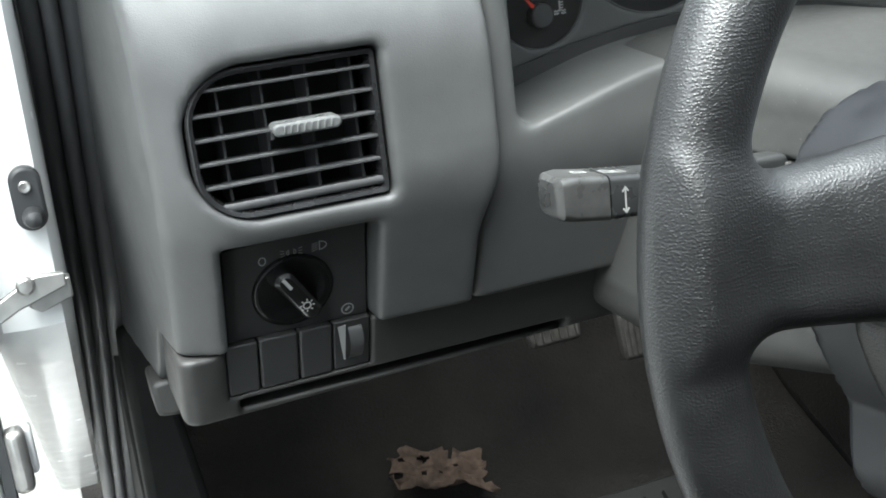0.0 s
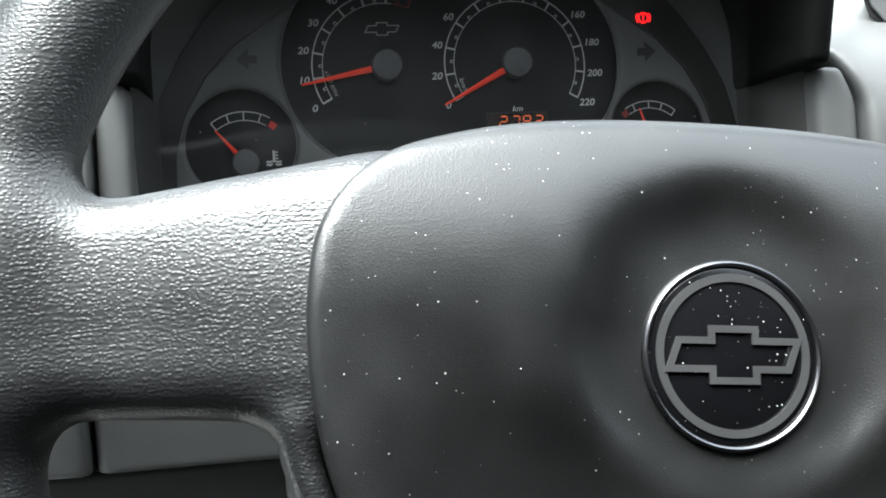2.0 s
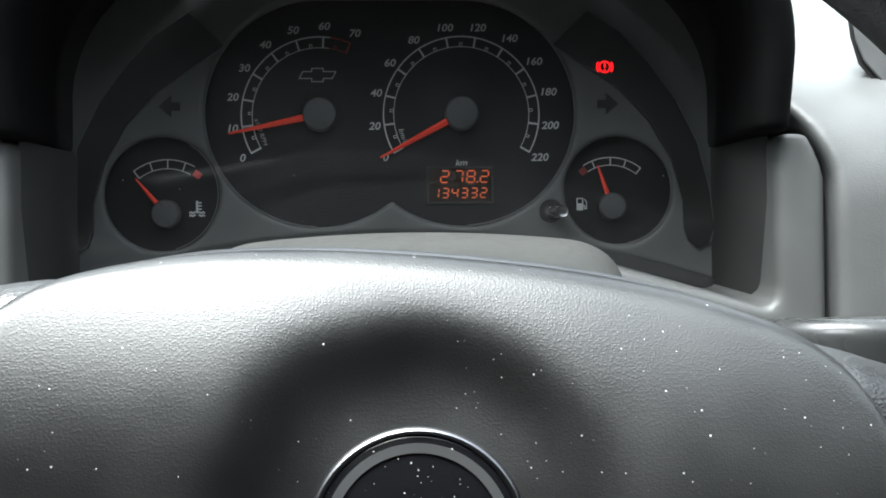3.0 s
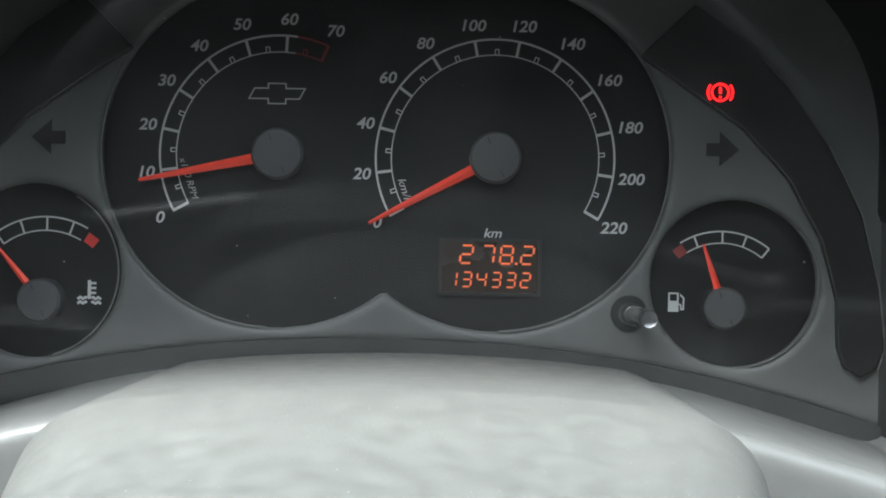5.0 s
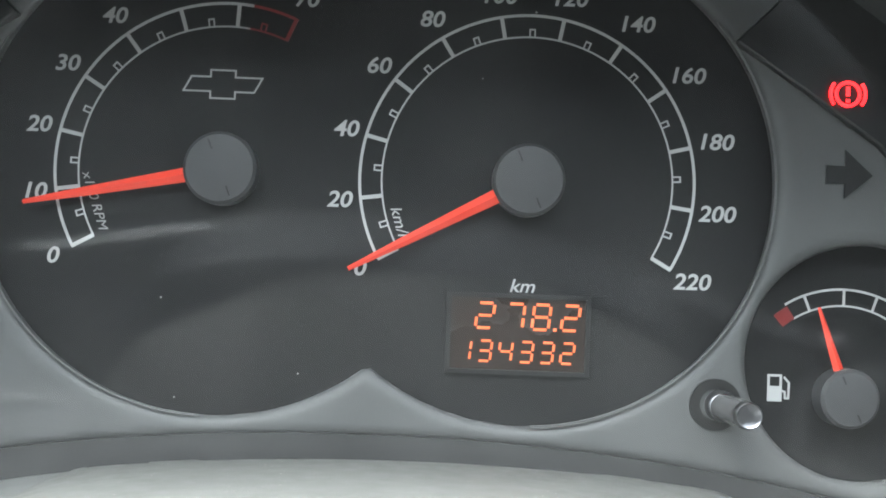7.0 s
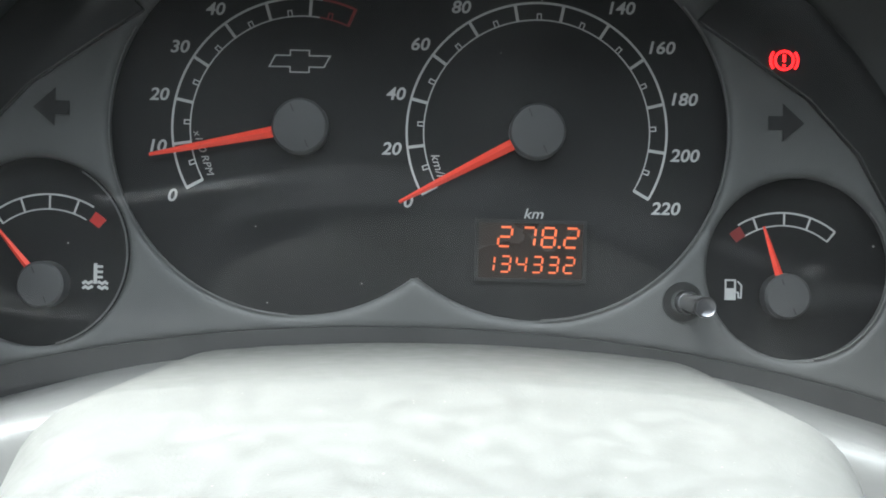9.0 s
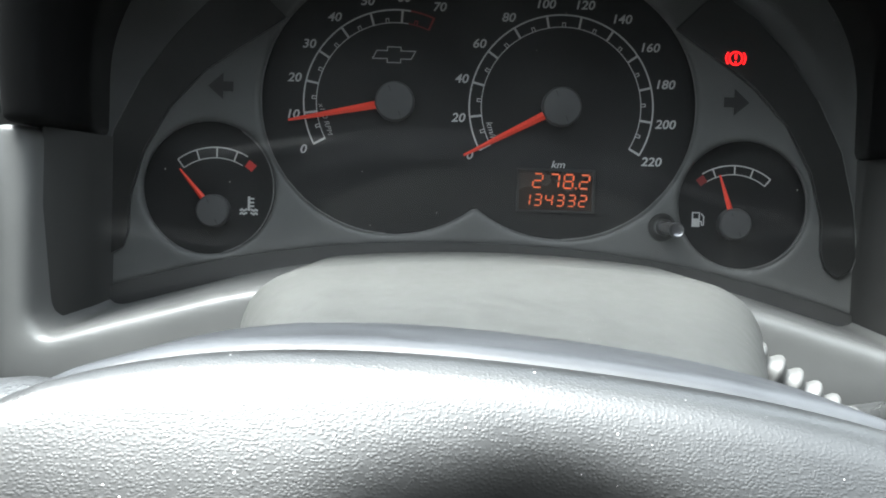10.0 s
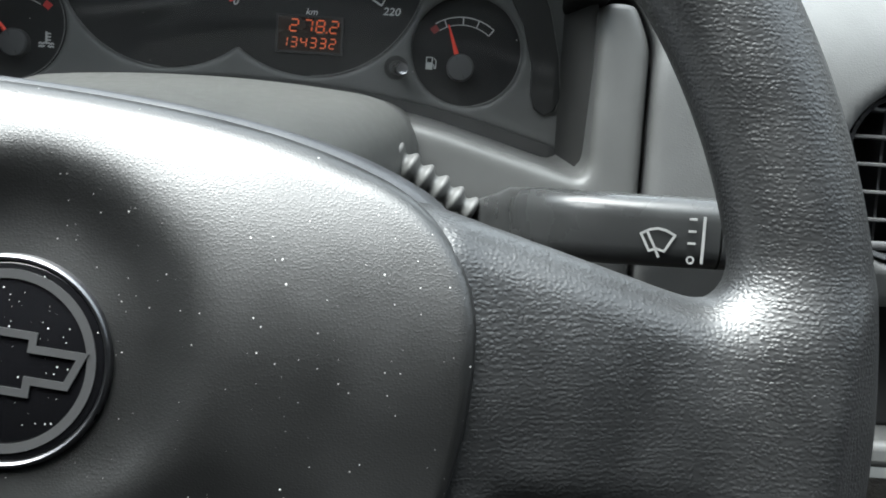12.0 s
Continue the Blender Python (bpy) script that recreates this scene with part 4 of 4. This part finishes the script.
badge = wheel_part("badge", lathe(0, 0, [(24.2, 8), (24.2, 3.4), (24.0, 2.6), (23.7, 2.2), (23.3, 2.0), (22.9, 2.2), (22.6, 2.6), (22.4, 3.4)], 72), CHROME, wheel, "round badge with a chrome edge")
wheel_part("badge_field", lathe(0, 0, [(22.4, 6), (22.4, 3.2), (21.8, 2.8), (0.2, 2.6)], 72), BADGEBLACK, badge, "glossy black badge ground")
wheel_part("badge_ring", ribbon(circle(0, 0, 19.6, 72), 2.1, 2.75, 0.4, True), BADGEGREY, badge, "satin silver ring")
em = [(-5.6, 6.2), (5.6, 6.2), (5.6, 3.4), (16.6, 3.4), (14.0, -3.4), (5.6, -3.4), (5.6, -6.2), (-5.6, -6.2), (-5.6, -3.4), (-16.6, -3.4), (-14.0, 3.4), (-5.6, 3.4)]
wheel_part("emblem", ribbon([(x * 1.045, z * 1.045) for x, z in em], 1.75, 2.6, 0.6, True), BADGEGREY, badge, "satin silver emblem outline")

# ---- steering column, stalks ----
def shroud_field(p):
    x, y, z = p.T
    near = np.clip((-105 - y) / 100, 0, 1)
    half = 81.0 - 24 * near + np.clip(-45 - z, 0, 100) * 0.22
    f = smax((np.abs(x - 8) - half) * 0.93, z + 13.0 + 0.0009 * (x - 8) ** 2 + 16 * near, 22)
    f = smax(f, -(z + 172 - 18 * near), 20)
    f = smax(f, -225 - y, 10)
    return np.maximum(f, y + 20)


column = thing("steering_column_cover", (8, -120, -150), "light grey dusty plastic steering column cover", "column cover")
v, f = skin(lambda p: smax(shroud_field(p), -62.0 - p[:, 2], 1.0), (-84, -232, -68), (100, -14, -2), 2.4)
mesh_part("upper_shell", v, f, SHROUD, column, "light grey upper shell")
v, f = skin(lambda p: smax(shroud_field(p), p[:, 2] + 63.0, 1.0), (-130, -232, -180), (146, -14, -58), 2.8)
mesh_part("lower_shell", v, f, SHROUD, column, "light grey lower shell")


def stalk_body(sections, n=6):
    """A lever from rounded sections (x, y, z, half depth, half height, corner)."""
    rings = []
    for x, y, z, hy, hz, r in sections:
        ring = []
        for sy, sz, a0 in ((1, 1, 0), (1, -1, 90), (-1, -1, 180), (-1, 1, 270)):
            for i in range(n):
                a = radians(a0 + 90 * i / (n - 1))
                ring.append((x, y + sy * (hy - r) + r * math.sin(a), z + sz * (hz - r) + r * math.cos(a)))
        rings.append(ring)
    return loft(rings)


wiper = thing("wiper_stalk", (140, -165, -70), "black wiper stalk with white wiper symbol", "stalk")
part("lever", stalk_body([(110, -108, -57, 4, 4, 2), (114, -113, -57.5, 6, 5.5, 3), (120, -124, -57, 9, 8, 4), (123.8, -142, -55.5, 11, 10, 7), (133.8, -157, -55, 12, 10.8, 7), (143.8, -164, -54.8, 11.5, 11, 7), (153.8, -167, -54.8, 11, 11.2, 7), (188.3, -167, -54.6, 10.5, 11.2, 7)]), STALK, wiper, "satin black lever")
part("end_cap", stalk_body([(189, -167, -54.6, 10.5, 11.2, 7), (199.8, -167, -54.6, 10.2, 11, 7), (207.8, -167, -54.6, 9, 10, 4), (209.8, -167, -54.6, 6, 8, 3)]), STALK, wiper, "satin black lever tip")
FY = -178.2
wx, wz = 168.5, -57.6
sym = part("wiper_symbol", ribbon([(wx - 5.2, wz + 2.6), (wx - 2.6, wz + 4.0), (wx, wz + 4.5), (wx + 2.6, wz + 4.0), (wx + 5.4, wz + 2.6), (wx + 2.4, wz - 2.6), (wx, wz - 1.9), (wx - 2.4, wz - 2.6)], 0.75, FY, 0.2, True), PRINT, wiper, "white wiper symbol")
part("blade", ribbon([(wx + 0.8, wz - 4.6), (wx - 0.3, wz - 2.2), (wx - 3.2, wz + 3.2)], 0.75, FY, 0.2), PRINT, sym)
part("scale_bar", ribbon([(182.8, -48.6), (182.8, -63.4)], 0.9, FY, 0.2), PRINT, wiper, "white speed scale")
for z in (-49.6, -53.4, -57.2):
    part("scale_stroke", ribbon([(178.0, z), (180.4, z)], 0.7, FY, 0.2), PRINT, wiper)
part("scale_zero", ribbon(circle(179.2, -62.4, 1.05, 12), 0.5, FY, 0.2, True), PRINT, wiper)

boot = thing("stalk_boot", (80, -165, -50), "pale grey ribbed rubber boot of the wiper stalk", "boot")
rings = []
a, b = Vector((80, -118, -38)), Vector((112, -116, -57))
side = (b - a).normalized()
n1 = side.cross(Vector((0, 1, 0))).normalized()
n2 = side.cross(n1)
for i in range(61):
    t = i / 60
    r = 5.6 - 1.4 * t + 1.3 * math.sin(t * 5.5 * math.tau)
    if i in (0, 60):
        r = 4
    c = a.lerp(b, t)
    rings.append([tuple(c + r * (math.cos(k / 20 * math.tau) * n1 + math.sin(k / 20 * math.tau) * n2)) for k in range(20)])
part("bellows", loft(rings), BOOT, boot)

turn = thing("indicator_stalk", (-130, -152, -66), "worn black indicator stalk with a white double arrow", "stalk")
part("lever", stalk_body([(-60, -150, -66, 6, 6, 3), (-105, -151, -65, 8, 7.5, 4), (-133, -152, -63.5, 10.5, 9.2, 3), (-157.0, -152, -61, 11, 9.6, 3)]), STALK, turn, "satin black lever")
tip = part("tip", stalk_body([(-157.8, -152, -61, 11, 9.6, 3), (-173, -152.5, -58.5, 11.5, 9.6, 3), (-179, -152.5, -58, 11, 9, 4), (-181, -152.5, -58, 8.5, 7.2, 4)]), shader("worn_stalk_tip", (0.07, 0.07, 0.068), 0.3, vary=0.35, spots=140.0), turn, "worn greyish lever tip")
ax_, az_ = -150.5, -62.6
part("double_arrow", ribbon([(ax_, az_ - 5.2), (ax_, az_ + 5.2)], 0.7, -163.1, 0.2), PRINT, turn, "white double arrow")
for s in (-1, 1):
    part("arrow_head", ribbon([(ax_ - 1.4, az_ + s * 3.6), (ax_, az_ + s * 5.4), (ax_ + 1.4, az_ + s * 3.6)], 0.7, -163.1, 0.2), PRINT, turn)
for i, x in enumerate((-167, -154, -148, -142)):
    bm = ribbon([(x - 2.4, -2.0), (x + 2.4, -2.0), (x + 2.4, 2.0), (x - 2.4, 2.0)] if i else [(x - 3, -1.2), (x + 3, -1.2), (x + 3, 1.6), (x - 3, 1.6)], 0.6, 0, 0.2, True)
    for v in bm.verts:
        v.co = (v.co.x, -154 + v.co.z, -61 + 9.85 - 0.16 * (v.co.x + 157) - v.co.y)
    part("top_mark", bm, PRINT, turn)

# ---- footwell ----
def world_part(name, bm, material, parent, label="", smooth=True, bevel=0.0):
    """A part whose bmesh is given in car axes, mm from the ground."""
    bm.transform(CAR)
    return part(name, bm, material, parent, label, smooth, bevel)


def slab(x0, x1, y0, y1, z0, z1):
    return rounded_box(x0, x1, y0, y1, z0, z1)


def structure(name, bm, material, label, bevel=0.0):
    t = thing(name, world_mm(300, 0, 300), label, name.split("_")[0], kind="structure")
    world_part("shell", bm, material, t, bevel=bevel)
    return t


n = 40
bm = bmesh.new()
grid = []
for j in range(n + 1):
    row = []
    for i in range(n + 1):
        x, s = -348 + 718 * i / n, j / n
        # flat floor, then the toe board rising to the bulkhead
        y = -700 + 1150 * s
        z = 300 + max(0, y - 150) * 0.85 + 5 * noise.noise(Vector((x, y, 0)) / 60)
        row.append(bm.verts.new((x, y, z)))
    grid.append(row)
for j in range(n):
    for i in range(n):
        bm.faces.new((grid[j][i], grid[j][i + 1], grid[j + 1][i + 1], grid[j + 1][i]))
structure("floor", bm, CARPET, "dirty dark brown footwell carpet rising to the toe board")
structure("tunnel", slab(360, 480, -900, 420, 280, 480), CARPET, "dark carpeted centre tunnel", 40)
structure("bulkhead", slab(-430, 1060, 480, 520, 280, 1000), NEARBLACK, "dark bulkhead behind the dashboard")

floor_mat = thing("floor_mat", world_mm(50, -100, 310), "black ribbed rubber floor mat", "floor mat")
bm = bmesh.new()
prism([(-130, 306), (230, 306), (230, 314), (-130, 314)], -520, 70, bm)
world_part("sheet", bm, MATRUB, floor_mat, bevel=3)
for i in range(16):
    x = -112 + i * 22
    world_part("rib", prism([(x - 5, 313), (x + 5, 313), (x + 3.4, 319), (x - 3.4, 319)], -500, 52), MATRUB, floor_mat)

leaf = thing("crumpled_leaf", world_mm(-60, 110, 312), "crumpled dried brown leaf on the carpet", "leaf")
bm = bmesh.new()
rows = []
for j in range(15):
    row = []
    for i in range(23):
        u, w = i / 22 - 0.5, j / 14 - 0.5
        ragged = 1 + 0.35 * noise.noise(Vector((u * 5, w * 5, 3)))
        x, y = -62 + u * 95 * ragged, 150 - u * 34 + w * 46 * ragged
        z = 316 + 9 * noise.noise(Vector((u * 6, w * 5, 9))) + 7 * abs(noise.noise(Vector((u * 13, w * 11, 2)))) + 7
        row.append(bm.verts.new((x, y, z)))
    rows.append(row)
for j in range(14):
    for i in range(22):
        if noise.noise(Vector((i * 0.31, j * 0.37, 7))) > -0.42:
            bm.faces.new((rows[j][i], rows[j][i + 1], rows[j + 1][i + 1], rows[j + 1][i]))
ob = world_part("blade", bm, RAG, leaf)
ob.modifiers.new("thick", "SOLIDIFY").thickness = 0.0012


def pedal(name, x, y, z, w, h, label):
    p = thing(name, world_mm(x, y, z), label, "pedal", "foot pedals")
    tilt = Matrix.Translation((x, y, z)) @ Matrix.Rotation(radians(-38), 4, "X")

    def put(nm, bm, mat, lab="", bevel=0.0):
        bm.transform(tilt)
        return world_part(nm, bm, mat, p, lab, bevel=bevel)
    put("pad", prism([(-w / 2, -h / 2), (w / 2, -h / 2), (w / 2 + 3, h / 2), (-w / 2 - 3, h / 2)], -8, 4), PEDAL, "worn rubber pedal pad", 3)
    for i in range(6):
        rx = -w / 2 + (i + 0.5) * w / 6
        put("rib", rounded_box(rx - 1.8, rx + 1.8, -10.5, -8, -h / 2 + 4, h / 2 - 4), PEDAL, "", 0.8)
    put("arm", rounded_box(-7, 7, 4, 16, -h / 4, 260), NEARBLACK, "black steel pedal arm", 2)


pedal("clutch_pedal", -85, 140, 530, 44, 38, "worn rubber clutch pedal")
pedal("brake_pedal", 28, 131, 526, 50, 42, "worn rubber brake pedal")
pedal("accelerator_pedal", 118, 128, 500, 34, 70, "worn rubber accelerator pedal")

# ---- door opening on the driver's side ----
def sweep(sections, outline):
    """Sweeps an outline (x, y offsets) down a list of (x, y, z)."""
    return loft([[(x + ox, y + oy, z) for ox, oy in outline] for x, y, z in sections])


def seal_path(dx, dy):
    pts = []
    for i in range(46):
        z = 190 - i * 14
        x = -351.5 - 0.03 * max(20 - z, 0)
        y = 70 - 0.45 * z + 0.55 * max(-145 - z, 0)
        pts.append((x + dx, y + dy, z))
    return pts


def blob(rx, ry, n=14):
    return [(rx * math.cos(math.tau * i / n), ry * math.sin(math.tau * i / n)) for i in range(n)]


seal = thing("door_seal", (-352, -50, -200), "black rubber door seal along the opening", "door seal")
part("outer_lip", sweep(seal_path(-9.4, -2), blob(5.4, 8)), SEAL, seal, "soft black outer lip")
part("middle_lip", sweep(seal_path(0.0, -5), blob(4.6, 8)), SEALGREY, seal, "dark grey middle bead")
part("inner_flange", sweep(seal_path(11.0, 2), blob(8.0, 9)), SEALGREY, seal, "dark grey inner trim")
part("carrier", sweep(seal_path(0, 14), [(-13.5, -6), (15, -6), (15, 14), (-13.5, 14)]), SEAL, seal)

# fills the gap beside the seal; its shade is put into the near-black colour
kick = thing("kick_panel", (-340, 40, -200), "kick panel at the dashboard end, near-black to stand for shade", "trim panel", kind="structure")
part("panel", prism([(-352, 200), (-338, 200), (-334, -260), (-332, -430), (-352, -430)], 190, 480), NEARBLACK, kick, bevel=3)
part("lower_trim", prism([(-348, -175), (-326, -178), (-296, -420), (-352, -420)], 150, 230), NEARBLACK, kick, bevel=6)

jamb = thing("door_pillar", (-390, 30, -240), "white painted door pillar of the car body", "pillar", kind="structure")
rings = []
for i in range(34):
    z = 220 - 20 * i
    back = 1.5 * max(-125 - z, 0)
    rings.append([(x - 0.018 * (60 - z), y + back, z) for x, y in ((-366, 330), (-367, 60), (-369, 24), (-373, 17), (-391, 17), (-403, 20), (-408, 28), (-409, 70))])
part("pillar_skin", loft(rings, closed=False), PAINT, jamb)

switch = thing("door_light_switch", (-380.5, 8, -65), "black rubber door contact switch with a screw", "door switch")
part("body", prism([(-380.5 + 7.6 * math.sin(radians(a)), -52.5 + 8.5 * (1 if a <= 90 or a >= 270 else -1) + 7.6 * math.cos(radians(a))) for a in range(0, 360, 12)], 8, 17), SEAL, switch, "black rubber housing", bevel=2, segments=3)
part("screw", lathe(-381, -46.0, [(3.0, 9), (3.0, 6.6), (2.4, 6.0), (0.9, 6.2), (0.8, 7)], 20), STEEL, switch, "steel screw head")
part("plunger", lathe(-380, -61.0, [(5.2, 9), (5.0, 3), (3.8, -1), (1.2, -2.6), (0.2, -2.7)], 24), SEAL, switch, "black rubber plunger")

strap = thing("door_check_strap", (-391.5, 10, -106), "zinc door check strap with a rivet", "check strap")
part("arm", prism([(-371.5, -90), (-385.5, -89), (-397.5, -95), (-419.5, -107), (-435.5, -116), (-433.5, -122), (-413.5, -114), (-395.5, -105), (-371.5, -97)], 2, 6), STEEL, strap, "zinc plated arm", bevel=1)
part("bracket", prism([(-369.5, -94), (-385.5, -98), (-391.5, -106), (-385.5, -110), (-369.5, -105)], 8, 16), STEEL, strap, bevel=1)
part("rivet", lathe(-390.5, -93.0, [(4.5, 3), (4.5, 0.6), (3.2, -0.6), (0.5, -0.8)], 20), STEEL, strap, "round rivet")

door = thing("driver_door", (-470, 20, -200), "open white driver's door", "door")
part("inner_skin", prism([(-418.5, 230), (-1000, 230), (-1000, -420), (-424.5, -420)], -10, 60), PAINT, door, "white painted door edge", bevel=8, segments=3)
hinge = part("hinge_plate", prism([(-403.5, -166), (-439.5, -170), (-439.5, -196), (-403.5, -192)], 4, 14), PAINT, door, "white painted steel hinge plate", bevel=2)
part("hinge_barrel", prism([(-406.5, -163), (-416.5, -163), (-416.5, -198), (-406.5, -198)], -6, 6), STEEL, hinge, "steel hinge barrel", bevel=4, segments=4)
part("edge_seal", prism([(-412.5, 220), (-417.5, 220), (-423.5, -400), (-418.5, -400)], -4, 10), SEAL, door)

# ---- the car body that closes the place, with unseen walls that hold light off ----
structure("roof", slab(-420, 1100, -1350, -420, 1490, 1530), SEATCLOTH, "dark grey roof lining")
# unseen, closed up to the roof to cut the light from behind
structure("rear_wall", slab(-420, 1130, -1400, -1350, 280, 1500), SEATCLOTH, "unseen dark wall added to keep light from the rear out")
# unseen, reaches into the door opening to block light as a body would
structure("quarter_wall", slab(-440, -400, -1360, -330, 280, 1500), SEATCLOTH, "unseen dark wall added to block light from the door opening")
structure("passenger_door_wall", slab(1080, 1130, -1400, 440, 280, 1180), SEATCLOTH, "dark grey passenger door lining")
# unseen, covers most of the passenger window to weaken light from that side
structure("passenger_pillar_wall", slab(1085, 1125, -1400, -300, 1175, 1500), SEATCLOTH, "unseen dark wall added to block light from the passenger window")
structure("cabin_floor", slab(-400, 1130, -1400, 440, 250, 282), CARPET, "dark cabin floor")
structure("sill_wall", slab(-420, -345, -1400, 200, 200, 330), PAINT, "white painted door sill")
structure("bonnet", slab(-480, 1200, 480, 1500, 700, 960), PAINT, "white bonnet in front of the windscreen", 60)
bm = bmesh.new()
bmesh.ops.create_grid(bm, x_segments=1, y_segments=1, size=400000)
structure("ground", bm, ASPHALT, "grey concrete yard under the car")
# two unseen walls added outside, only to cut the sky low at the sides
structure("yard_wall", slab(-2700, -2500, -4500, 6000, 0, 2500), YARD, "unseen plain grey wall added to block low sky light")
structure("yard_wall", slab(3300, 3500, -4500, 6000, 0, 2600), YARD, "unseen plain grey wall added to block low sky light")
for pts in (((-400, -430, 1500), (-395, 430, 985)), ((1110, -430, 1500), (1105, 430, 985))):
    a, b = Vector(pts[0]), Vector(pts[1])
    bm = loft([[tuple(c + Vector((dx, dy, dz))) for dx, dy, dz in ((-28, -20, -20), (28, -20, -20), (28, 25, 25), (-28, 25, 25))] for c in (a, b)])
    structure("windscreen_pillar", bm, LINER, "grey windscreen pillar", 8)
structure("dash_top", prism([(-330, 960), (1060, 960), (1060, 990), (-330, 990)], 230, 440), HOOD, "black shelf below the windscreen", 6)
